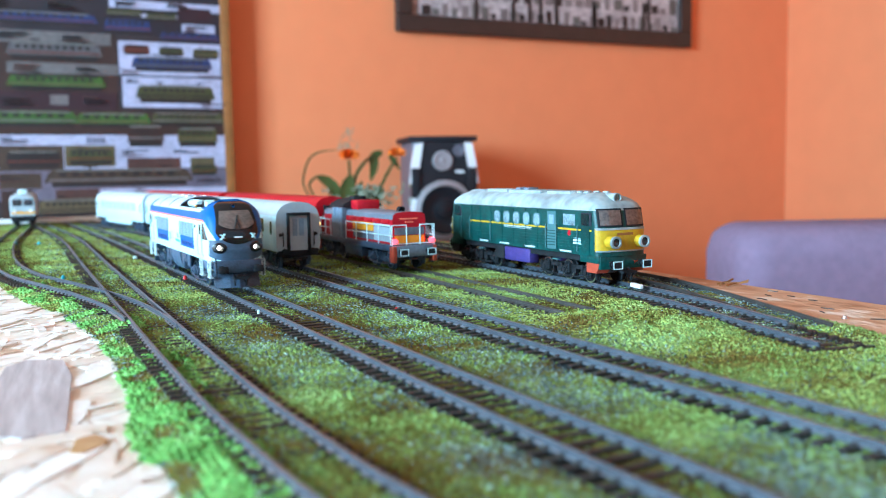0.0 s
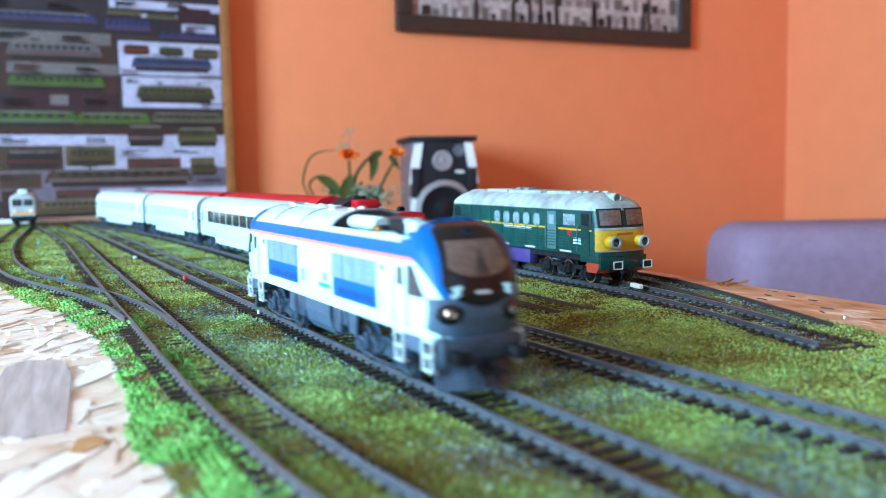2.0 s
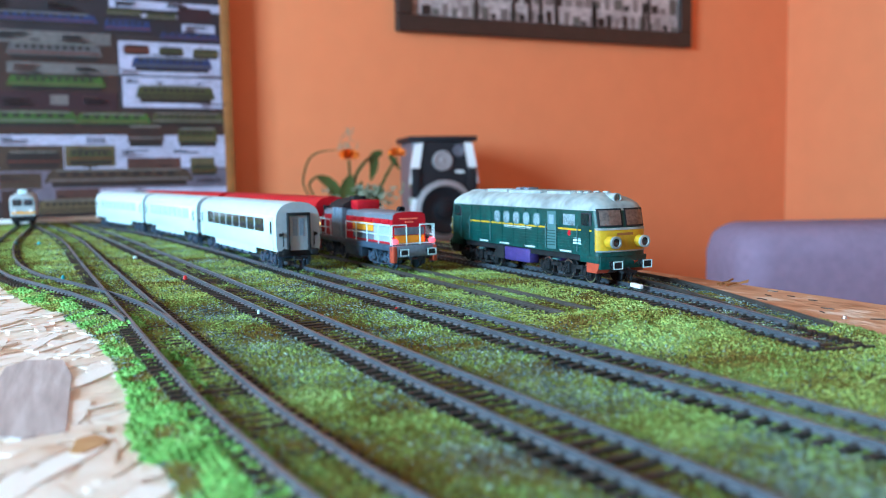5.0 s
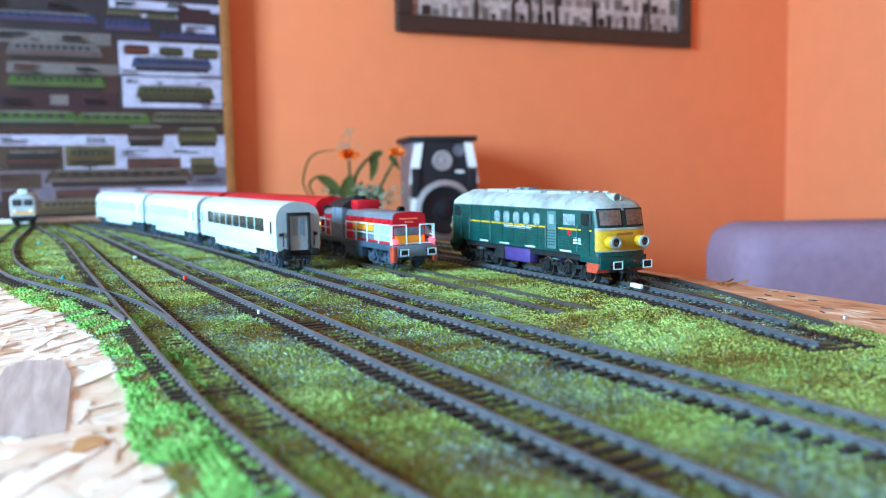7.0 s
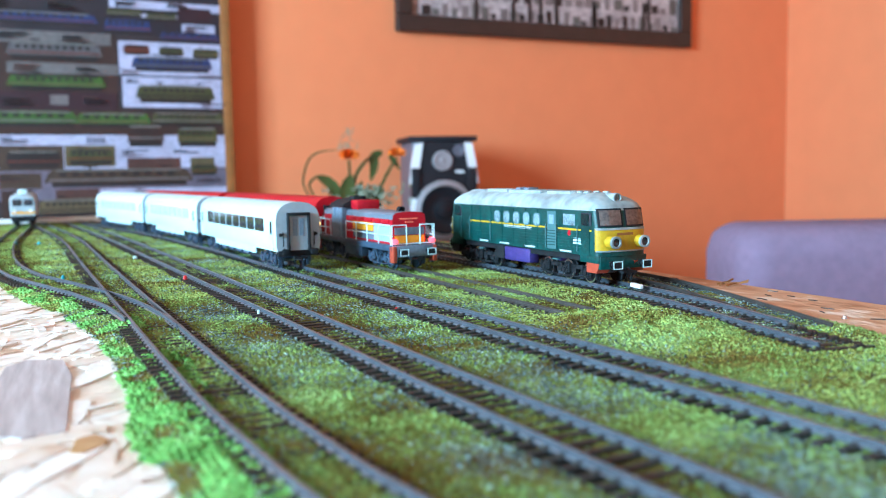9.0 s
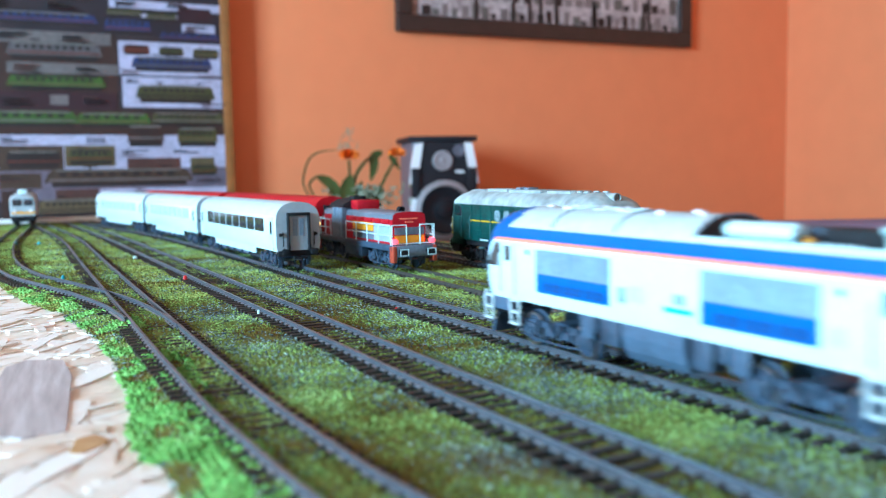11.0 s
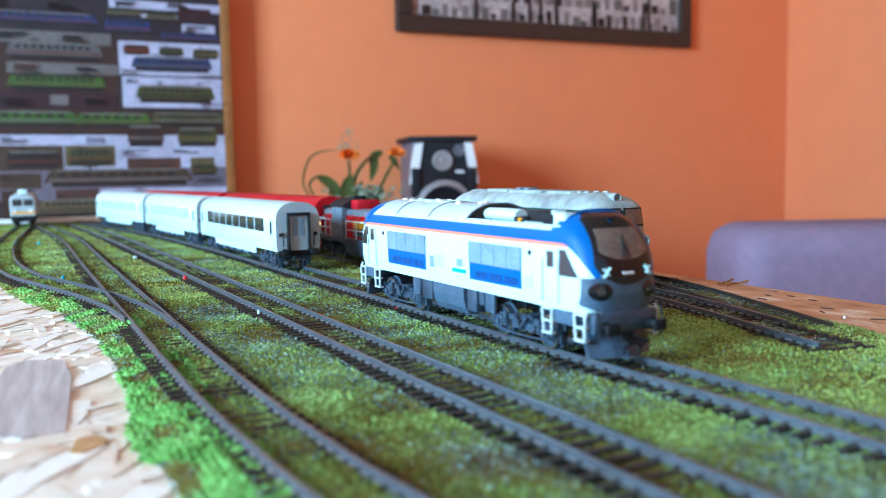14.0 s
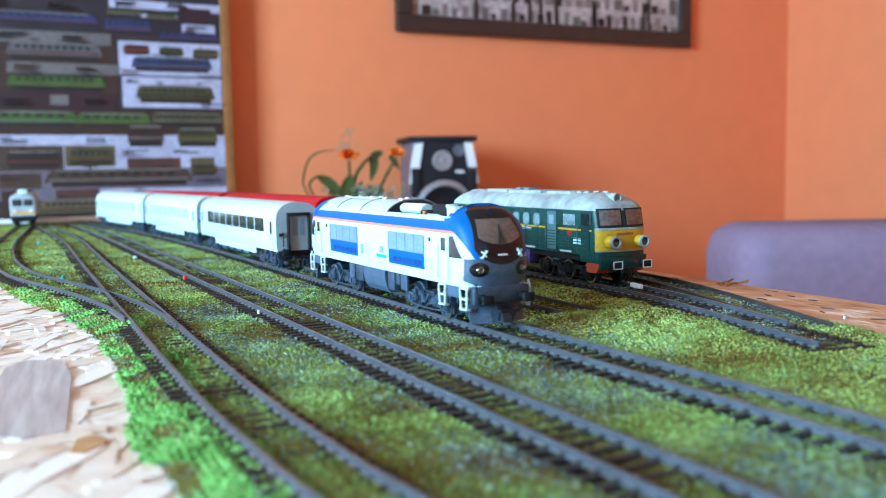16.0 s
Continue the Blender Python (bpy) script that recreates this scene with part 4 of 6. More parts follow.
    for x, y in ((-3, 30), (4, 34), (-4, 58), (3, 62), (0, 74), (-5, 8), (5, 2), (-3, -8), (4, 46)):
        part("roof_dome", lathe(bmesh.new(), [(1.6, 0), (1.6, 1.0), (1.2, 1.7), (.01, 2.0)], (x, y, 48.3), (0, 0, 1), 12), M["silver"], body, "small round roof fitting")
    fan = bmesh.new()
    for y in (26, 40, 54):
        lathe(fan, [(5.4, 0), (5.4, .9), (4.6, 1.0), (4.4, .3), (.01, .3)], (0, y, 48.8), (0, 0, 1), 20)
    part("roof_fan", fan, M["pale"], body, "pale round roof fans")
    for e in (-1, 1):
        bogie(th, e * 54, 32, 6.2, 12.6, M["gear"])
    # the shell stands high over the running gear
    for ob in th.children_recursive:
        if ob.name.split(".")[0] not in ("bogie", "wheelset", "wheel", "tyre", "buffer", "buffer_edge", "coupler"):
            for v in ob.data.vertices:
                v.co.z = float(np.interp(v.co.z * 1000, (1.4, 4.8, 14.5, 17.3, 34.2, 37.0, 49.2, 56.0), (1.4, 7.2, 18.3, 21.3, 38.8, 41.4, 51.4, 58.2))) / 1000
    return th


# ---- the green diesel with the ochre front ----
GL, GN = 94.0, 5.0


def gw(z):
    if z < 42:
        return 17.0
    return 17.0 * max(.02, 1 - ((z - 42) / 10.2) ** 2) ** .5


def gl(z):
    if z < 30:
        return GL
    if z < 42:
        return GL - (z - 30) * .22
    return GL - 2.6 - ((z - 42) / 9) ** 2 * 13


def gfront(x, z, d=0.0):
    a = min(1.0, abs(x) / (gw(z) + d))
    return gl(z) + d - 7 + 7 * (1 - a ** 2.6) ** (1 / 2.6)


def build_green(m):
    th = root("diesel_locomotive", m, "dark green model diesel locomotive, ochre front, grey roof", "locomotive")
    zs = [16.5, 19.2, 24, 29, 31, 36, 40.5, 42, 44, 46, 47.6, 49, 50.1, 51, 51.6]
    n, nn = 12, 2.6
    rings = []
    for z in zs:
        w, L = gw(z), gl(z)
        r = []
        for q, (sx, sy) in enumerate(((1, 1), (-1, 1), (-1, -1), (1, -1))):
            for i in range(n + 1):
                t = (i / n) * math.pi / 2
                t = math.pi / 2 - t if q % 2 else t
                r.append((sx * w * math.cos(t) ** (2 / nn), sy * (L - 7 + 7 * math.sin(t) ** (2 / nn)), z))
        rings.append(r)
    bm = loft(bmesh.new(), rings)
    for f in bm.faces:
        c = f.calc_center_median()
        f.material_index = 1 if c.z > 41.5 else 0
        if c.z > 43 and abs(c.y) > 92:
            f.material_index = 0
    body = part("body", bm, [M["green"], M["roofgrey"]], th, "dark green body under a worn light grey roof")

    def flank(sx, y0, y1, z0, z1, x=0.0):
        return lambda u, v, d: (sx * (17.0 + d + x), y0 + (y1 - y0) * u, z0 + (z1 - z0) * v)

    def oval(sx, yc, zc, ry, rz, x=0.0):
        def fn(u, v, d):
            a, b = u * 2 - 1, v * 2 - 1
            return (sx * (17.0 + d + x), yc + ry * a * math.sqrt(1 - b ** 4 / 2.6), zc + rz * b * math.sqrt(1 - a ** 4 / 2.6))
        return fn
    for sx in (-1, 1):
        for y0, y1 in ((-86, -52), (-39, 60)):
            part("stripe", panel(bmesh.new(), flank(sx, y0, y1, 30.2, 31.3), 2, 1, .12), M["yellow"], body, "thin yellow waist stripe")
        ribs = bmesh.new()
        for z in (20.2, 21.9, 23.6, 25.3, 27.0, 28.7):
            box(ribs, *sorted((sx * 16.9, sx * 17.4)), -84, 88, z, z + .55)
        part("side_rib", ribs, M["green"], body, "raised horizontal ribs")
        for y in (-42, -29, -15, 0, 15, 30, 45, 58):
            part("side_seam", one_box(*sorted((sx * 16.9, sx * 17.3)), y - .25, y + .25, 17.5, 41.5), M["green"], body, "raised vertical seam")
        for i in range(5):
            w = part("round_window", panel(bmesh.new(), oval(sx, 21 - 12.4 * i, 35.0, 4.3, 4.1), 8, 8, .35), M["greenlight"], body, "oval engine room window with a pale frame")
            part("pane", panel(bmesh.new(), oval(sx, 21 - 12.4 * i, 35.0, 3.5, 3.4, .3), 8, 8, .2), M["clouded"], w, "clouded glass pane")
        for e in (-1, 1):
            d = part("side_door", panel(bmesh.new(), flank(sx, *sorted((e * 76, e * 84) if e < 0 else (e * 76, e * 84)), 18, 40), 2, 4, .3), M["green"], body, "green side door")
        dr = part("side_door", panel(bmesh.new(), flank(sx, -50, -40.5, 18, 40.5), 2, 4, .35), M["greenlight"], body, "pale green side door")
        part("door_window", panel(bmesh.new(), flank(sx, -47.8, -42.6, 33, 38.5, .3), 2, 2, .2), M["grille"], dr, "small door window")
        part("side_window", panel(bmesh.new(), flank(sx, -70, -58, 33, 39.5), 2, 2, .35), M["clouded"], body, "square clouded side window")
        part("cab_window", panel(bmesh.new(), flank(sx, -86, -76, 33.5, 40.8), 2, 2, .3), M["glass"], body, "dark cab side window")
        part("cab_window", panel(bmesh.new(), flank(sx, 74, 84, 33.5, 40.5), 2, 2, .3), M["glass"], body, "dark cab side window")
        emb = bmesh.new()
        lathe(emb, [(.01, .5), (1.5, .4), (1.7, 0)], (sx * 17.0, -64, 28.5), (sx, 0, 0), 14)
        part("emblem", emb, M["red"], body, "small red round badge")
        part("marking_bar", panel(bmesh.new(), flank(sx, -80, -68, 22.5, 26), 2, 1, .2), M["white"], body, "white unreadable marking bar")
        part("marking_bar", panel(bmesh.new(), flank(sx, -22, 12, 28.4, 29.9), 2, 1, .2), M["pale"], body, "pale unreadable lettering bar")
        for y in (-60, -20, 12, 40):
            part("marking_bar", panel(bmesh.new(), flank(sx, y - 6, y + 6, 17.2, 18.2), 2, 1, .2), M["pale"], body, "thin pale marking bar")
        hr = bmesh.new()
        for y in (-39.6, -51, -73, 73, 86, 60, 30):
            tube(hr, [(sx * 17, y, 18), (sx * 17.9, y, 18.6), (sx * 17.9, y, 33), (sx * 17, y, 33.6)], .3, 6)
        loose_parts("handrail", hr, M["greenlight"], body, "thin pale handrails")
        tk = one_box(*sorted((sx * 8, sx * 15.5)), -17, 15, 6.5, 15.5, bev=1.0)
        part("fuel_tank", tk, M["purple"], th, "violet painted fuel tank")
        tk = one_box(*sorted((sx * 8, sx * 15)), 17, 29, 6.5, 16, bev=1.0)
        part("battery_box", tk, M["matblack"], th, "black equipment box")
        for e in (-1, 1):
            part("skirt", one_box(*sorted((sx * 15.4, sx * 16.6)), *sorted((e * 74, e * 92)), 12.6, 16.6, bev=.3), M["green"], th, "green side skirt below the cab")
            part("step", one_box(*sorted((sx * 13.5, sx * 16.2)), *sorted((e * 44, e * 50)), 11.5, 12.3, bev=.2), M["greenlight"], th, "pale footstep")
    for e in (-1, 1):
        def fp(x0, x1, z0, z1, lift=0.0):
            return lambda u, v, d: (x0 + (x1 - x0) * u, e * gfront(x0 + (x1 - x0) * u, z0 + (z1 - z0) * v, d + lift), z0 + (z1 - z0) * v)
        f = part("front_panel", panel(bmesh.new(), fp(-16.8, 16.8, 19.4, 31.6), 24, 6, .25), M["yellow"], body, "ochre yellow front panel")
        part("front_stripe", panel(bmesh.new(), fp(-16.7, 16.7, 31.2, 32.4), 24, 1, .4), M["roofgrey"], body, "pale line under the windscreens")
        part("front_stripe", panel(bmesh.new(), fp(-16.7, 16.7, 19.0, 19.8), 24, 1, .4), M["roofgrey"], body, "pale line under the ochre panel")
        for sx in (-1, 1):
            w = part("windscreen_frame", panel(bmesh.new(), fp(sx * 1.0, sx * 15.6, 33.0, 43.2), 10, 6, .35), M["matblack"], body, "black rubber windscreen frame")
            part("windscreen", panel(bmesh.new(), fp(sx * 1.9, sx * 14.7, 33.9, 42.3, .3), 10, 6, .2), M["screen"], w, "brown-tinted windscreen")
            lm = bmesh.new()
            yb = gfront(9.5, 24.5)
            lathe(lm, [(3.4, -2), (3.4, 4.5), (3.1, 5.2)], (sx * 9.8, e * yb, 24.6), (0, e, 0), 20)
            hl = part("headlight", lm, M["yellow"], body, "protruding yellow headlight barrel")
            part("headlight_rim", lathe(bmesh.new(), [(3.5, 4.6), (3.5, 6.2), (2.5, 6.3), (2.3, 5.4)], (sx * 9.8, e * yb, 24.6), (0, e, 0), 20), M["roofgrey"], hl, "pale headlight rim")
            part("lens", lathe(bmesh.new(), [(2.5, 5.3), (1.5, 4.6), (.01, 4.4)], (sx * 9.8, e * yb, 24.6), (0, e, 0), 20), M["glass"], hl, "dark unlit lens")
        part("number_plate", panel(bmesh.new(), fp(-5.5, 5.5, 28.2, 29.6, .2), 4, 1, .2), M["wood"], body, "brown unreadable number bar")
        part("front_hatch", panel(bmesh.new(), fp(-3.0, 4.5, 21.5, 25.5, .2), 4, 2, .2), M["yellow"], body, "ochre front hatch")
        tl = bmesh.new()
        lathe(tl, [(2.9, -16), (2.9, 2.6), (2.3, 2.7), (2.1, 0.2), (.01, .0)], (0, e * (gl(48) - 1.0), 48.8), (0, e, 0), 16)
        part("top_lamp", tl, M["roofgrey"], body, "round lamp on the roof edge")
        bb = part("buffer_beam", one_box(-16, 16, *sorted((e * 84, e * 93)), 9.2, 16.6, bev=.5), M["green"], th, "dark green buffer beam")
        for sx in (-1, 1):
            pl = bmesh.new()
            loft(pl, [[(sx * 16.2, e * 80, z), (sx * 16.2, e * (92 - k), z), (sx * (7 + k), e * (93.5 - k), z), (sx * 7, e * 88, z)] for z, k in ((13.5, 0), (9.5, 1), (7.0, 3))])
            # rear plough is black only to paint in the shadow there
            part("plough", pl, M["orangered" if e < 0 else "matblack"], bb, "orange-red plough panel" if e < 0 else "rear plough panel, its shadow painted in as black", smooth=False)
        buffers(th, e * 101, e, 12.2, True)
        coupler(th, e * 95, e, 8)
    top = bmesh.new()
    for y0, y1, hw, h in ((-20, 20, 9, 52.6), (24, 52, 8, 52.9), (-52, -26, 8.5, 52.4), (60, 74, 6, 52.2)):
        box(top, -hw, hw, y0, y1, 48.5, h, bev=.8)
    part("roof_hatch", top, M["roofgrey"], body, "raised grey roof hatches")
    part("underframe", one_box(-14.6, 14.6, -72, 72, 12.8, 16.6), M["matblack"], th, "black underframe")
    ex = bmesh.new()
    for y in (6, 16):
        box(ex, -4, 4, y - 3, y + 3, 51, 54, bev=.5)
    part("exhaust", ex, M["greyhood"], body, "dark exhaust stacks")
    for y, x in ((-58, -5), (-66, -6), (-62, 4), (-70, 5)):
        part("roof_vent", lathe(bmesh.new(), [(1.7, 0), (1.7, 1.6), (2.3, 1.8), (2.0, 2.8), (.01, 3.0)], (x, y, 49.6), (0, 0, 1), 12), M["roofgrey"], body, "round roof vent")
    for e in (-1, 1):
        bogie(th, e * 54, 44, 6.0, 13.5, M["matblack"], 3)
    return th


# ---- the red shunting locomotive ----
def build_shunter(m):
    th = root("shunting_locomotive", m, "red and grey model shunting locomotive with white railings", "locomotive")
    # low hood at the front, cab behind the middle, short hood at the back
    fr = part("frame", one_box(-16.2, 16.2, -75, 75, 12.5, 16.6, bev=.5), M["gear"], th, "grey underframe with walkways")
    def hood(y0, y1, hw, z1, mi_top):
        bm = bmesh.new()
        prof = [(-hw, 16.6), (-hw, z1 - 5), (-hw * .96, z1 - 2), (-hw * .8, z1 - .6), (-hw * .4, z1), (hw * .4, z1), (hw * .8, z1 - .6), (hw * .96, z1 - 2), (hw, z1 - 5), (hw, 16.6)]
        loft(bm, [[(x, y, z) for x, z in prof] for y in (y0, y0 + .01, y1)])
        for f in bm.faces:
            if f.calc_center_median().z > z1 - 4.0 and abs(f.normal.y) < .5:
                f.material_index = 1
        return bm
    h1 = part("hood", hood(-68, 20, 12.2, 38.5, 1), [M["red"], M["greyhood"]], th, "red engine hood with a grey top", smooth=False)
    h2 = part("hood", hood(44, 70, 12.2, 38.0, 1), [M["red"], M["greyhood"]], th, "short red rear hood", smooth=False)
    bm = bmesh.new()
    R = []
    for z, w, a, b in ((16.6, 15.4, 20, 44), (30, 15.4, 20, 44), (40.5, 14.6, 20.8, 43.2)):
        R.append([(-w, a, z), (w, a, z), (w, b, z), (-w, b, z)])
    cab = part("cab", loft(bm, R), M["greyhood"], th, "grey cab with slanting sides", smooth=False)
    bm = bmesh.new()
    prof = [(-16, 39.6), (-15.5, 41.5), (-9, 45.2), (0, 46.2), (9, 45.2), (15.5, 41.5), (16, 39.6)]
    loft(bm, [[(x, y, z) for x, z in prof] for y in (17.5, 46.5)])
    part("cab_roof", bm, M["matblack"], cab, "dark rounded cab roof")
    for sx in (-1, 1):
        for y0, y1 in ((22, 27.5), (29, 34.5), (36, 42)):
            # panes in grille grey: a pale reflection painted on
            part("cab_window", one_box(*sorted((sx * 14.6, sx * 15.35)), y0, y1, 31, 39, bev=.3), M["grille"], cab, "cab window, pale reflection painted in grey")
        part("side_band", one_box(*sorted((sx * 12.0, sx * 12.5)), -34, 6, 24.2, 30), M["orangepanel"], h1, "orange-yellow side panel")
        part("side_band", one_box(*sorted((sx * 12.0, sx * 12.45)), -64, -35, 18, 30), M["end_shade_panel_grey"], h1, "light grey side panel")
        part("side_band", one_box(*sorted((sx * 12.0, sx * 12.4)), -34, 6, 18, 24), M["greyhood"], h1, "slate grey lower side panel")
        for k in range(5):
            part("hood_door", one_box(*sorted((sx * 12.1, sx * 12.7)), -62 + k * 15.5, -48.5 + k * 15.5, 30.4, 33.2, bev=.2), M["red"], h1, "red hood door")
        part("cab_side", one_box(*sorted((sx * 15.2, sx * 15.9)), 26, 38, 17, 30), M["greyhood"], cab, "grey cab door")
        # railings
        rl = bmesh.new()
        ys = [-72, -51, -30, -9, 12]
        for y in ys:
            cyl(rl, (sx * 15.6, y, 16), (sx * 15.6, y, 29.5), .38, 6)
        for z in (29.5, 23):
            tube(rl, [(sx * 15.6, -72, z), (sx * 15.6, 12, z)], .38, 6)
        ys = [46, 58, 70]
        for y in ys:
            cyl(rl, (sx * 15.6, y, 16), (sx * 15.6, y, 29.5), .38, 6)
        for z in (29.5, 23):
            tube(rl, [(sx * 15.6, 46, z), (sx * 15.6, 70, z)], .38, 6)
        loose_parts("railing", rl, M["white"], th, "thin white walkway railing")
        part("equipment_box", one_box(*sorted((sx * 9, sx * 15.5)), -18, 16, 5, 13, bev=.8), M["gear"], th, "grey tank between the bogies")
        for e in (-1, 1):
            step_ladder(th, sx * 15, e * 71, 4, 13, M["gear"])
    for e in (-1, 1):
        rl = bmesh.new()
        y = e * 74.5
        for x in (-15.6, -5, 5, 15.6):
            cyl(rl, (x, y, 16), (x, y, 30), .42, 6)
        for x0, x1 in ((-15.6, -5), (5, 15.6)):
            for z in (30, 17.5):
                tube(rl, [(x0, y, z), (x1, y, z)], .42, 6)
        tube(rl, [(-5, y, 17.5), (5, y, 17.5)], .42, 6)
        loose_parts("railing", rl, M["white"], th, "thin white end railing")
        for sx in (-1, 1):
            part("tail_light", lathe(bmesh.new(), [(.01, 2.4), (1.4, 2.0), (1.7, .8), (1.7, -2)], (sx * 13.6, e * 75, 19.3), (0, e, 0), 16), M["redglow"] if e < 0 else M["redcap"], th, "glowing red lamp")
        part("buffer_beam", one_box(-15.6, 15.6, *sorted((e * 74, e * 77)), 8.6, 16.4, bev=.4), M["greyhood"], th, "dark buffer beam")
        for sx in (-1, 1):
            part("step_panel", one_box(*sorted((sx * 13.4, sx * 16.2)), *sorted((e * 71, e * 77.3)), 5, 16, bev=.4), M["orangered"], th, "orange-red corner step")
        buffers(th, e * 82, e, 12.2, True)
        coupler(th, e * 77, e, 8)
    # front face of the low hood
    part("front_grille", one_box(-11, 11, -68.7, -67.6, 17.5, 22.5), M["orangepanel"], h1, "orange lower front panel")
    part("front_grille", one_box(-11, 11, -68.6, -67.6, 23, 28), M["greyhood"], h1, "grey front grille")
    part("lettering_bar", one_box(-7, 6, -68.5, -67.8, 33.4, 34.4), M["coral"], h1, "faint unreadable lettering bar")
    part("lettering_bar", one_box(-3, 3, -68.5, -67.8, 31.2, 32), M["coral"], h1, "faint unreadable lettering bar")
    part("exhaust", lathe(bmesh.new(), [(2.4, 0), (2.4, 4), (1.7, 4.1), (1.6, 2), (.01, 2)], (-1, -55, 39.6), (0, -1, 0.0), 16), M["matblack"], h1, "round black pipe on the hood")
    part("roof_box", one_box(-9, 9, 4, 18, 38, 45, bev=.8), M["red"], h1, "red box in front of the cab")
    part("roof_horn", one_box(-4, 6, 24, 34, 45.5, 47.6, bev=.5), M["matblack"], cab, "dark roof fitting")
    for e in (-1, 1):
        bogie(th, e * 46, 28, 6.0, 13.0, M["gear"])
    return th


# ---- coaches ----
def coach_ring(y, k=1.0, top=46.4, hw=16.2):
    prof = []
    for x, z in ((-.955, 12.5), (-1, 16), (-1, 33), (-.975, 37), (-.90, 40.3), (-.76, 42.9), (-.55, 44.9), (-.28, 46.0), (0, 46.4), (.28, 46.0), (.55, 44.9), (.76, 42.9), (.90, 40.3), (.975, 37), (1, 33), (1, 16), (.955, 12.5)):
        prof.append((x * hw * k, y, z * (top / 46.4) if z > 30 else z))
    return prof


def build_coach(m, length, paint, roof, dark, label, windows, end_glow=False, pane="glass"):
    th = root("passenger_coach", m, label, "railway coach", "coaches")
    H = length / 2
    bm = bmesh.new()
    loft(bm, [coach_ring(-H, .97), coach_ring(-H + 1.2), coach_ring(H - 1.2), coach_ring(H, .97)])
    bm.normal_update()
    for f in bm.faces:
        c = f.calc_center_median()
        if abs(f.normal.y) > .8:
            # end faces: on white coaches their grey is painted shade
            f.material_index = 2
        elif c.z > 37.5:
            f.material_index = 1
    body = part("body", bm, [paint, roof, dark], th, "smooth coach body with a rounded roof")
    for sx in (-1, 1):
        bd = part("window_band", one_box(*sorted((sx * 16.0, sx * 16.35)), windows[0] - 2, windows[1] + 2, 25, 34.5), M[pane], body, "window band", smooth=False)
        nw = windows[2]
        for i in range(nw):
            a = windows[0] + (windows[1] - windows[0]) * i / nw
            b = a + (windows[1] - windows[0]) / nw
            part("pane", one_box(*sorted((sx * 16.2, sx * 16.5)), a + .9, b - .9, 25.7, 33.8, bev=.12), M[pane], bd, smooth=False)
            if i:
                part("window_post", one_box(*sorted((sx * 16.2, sx * 16.6)), a - .45, a + .45, 25, 34.5), paint, bd, "thin painted post", smooth=False)
        for e in (-1, 1):
            dr = part("door", one_box(*sorted((sx * 16.0, sx * 16.4)), *sorted((e * (H - 5), e * (H - 15))), 13.5, 36), paint, body, "coach door", smooth=False)
            part("door_window", one_box(*sorted((sx * 16.2, sx * 16.6)), *sorted((e * (H - 7.5), e * (H - 11.5))), 24, 33), M["glass"], dr, smooth=False)
        for y in (-30, -8, 14, 38):
            part("underfloor_box", one_box(*sorted((sx * 7, sx * 14.5)), y - 7, y + 7, 5.5, 12.6, bev=.6), M["gearlight"], th, "grey underfloor box", smooth=False)
        part("skirt", one_box(*sorted((sx * 14.6, sx * 15.4)), -H + 52, H - 52, 8, 12.6), paint, th, "side skirt", smooth=False)
    for e in (-1, 1):
        gw_ = bmesh.new()
        y0, y1 = sorted((e * H, e * (H + 3.2)))
        for q in ((-8.2, -6.6, 12.5, 37), (6.6, 8.2, 12.5, 37), (-8.2, 8.2, 37, 39)):
            box(gw_, q[0], q[1], y0, y1, q[2], q[3], bev=.5)
        g = part("gangway", gw_, M["matblack"], body, "black rubber gangway frame")
        part("end_door", one_box(-6.6, 6.6, *sorted((e * (H - .2), e * (H + .6))), 13, 37), M["end_shade_panel_grey"], body, "grey folding end door", smooth=False)
        for x in (-2.4, 2.4):
            part("end_window", one_box(x - 1.7, x + 1.7, *sorted((e * (H + .5), e * (H + .9))), 23, 35, bev=.2), M["grille"], body, "grey end door window", smooth=False)
        for sx in (-1, 1):
            part("tail_lamp", lathe(bmesh.new(), [(.01, 1.2), (1.2, 1.0), (1.3, 0)], (sx * 12.5, e * H, 24), (0, e, 0), 12), M["amber"] if end_glow else M["matblack"], body, "small round end lamp")
        hr = bmesh.new()
        for x in (-11, 11):
            tube(hr, [(x, e * H, 16), (x, e * (H + 1.2), 16.5), (x, e * (H + 1.2), 25), (x, e * H, 25.5)], .35, 6)
        loose_parts("handrail", hr, M["matblack"], body, "thin end handrail")
        part("buffer_beam", one_box(-14.5, 14.5, *sorted((e * (H - 4), e * (H + .4))), 9, 13, bev=.4), M["matblack"], th, "dark buffer beam")
        buffers(th, e * (H + 5), e)
        coupler(th, e * (H + 1), e, 8)
        bogie(th, e * (H - 30), 26, 5.3, 12.6, M["gear"])
    return th


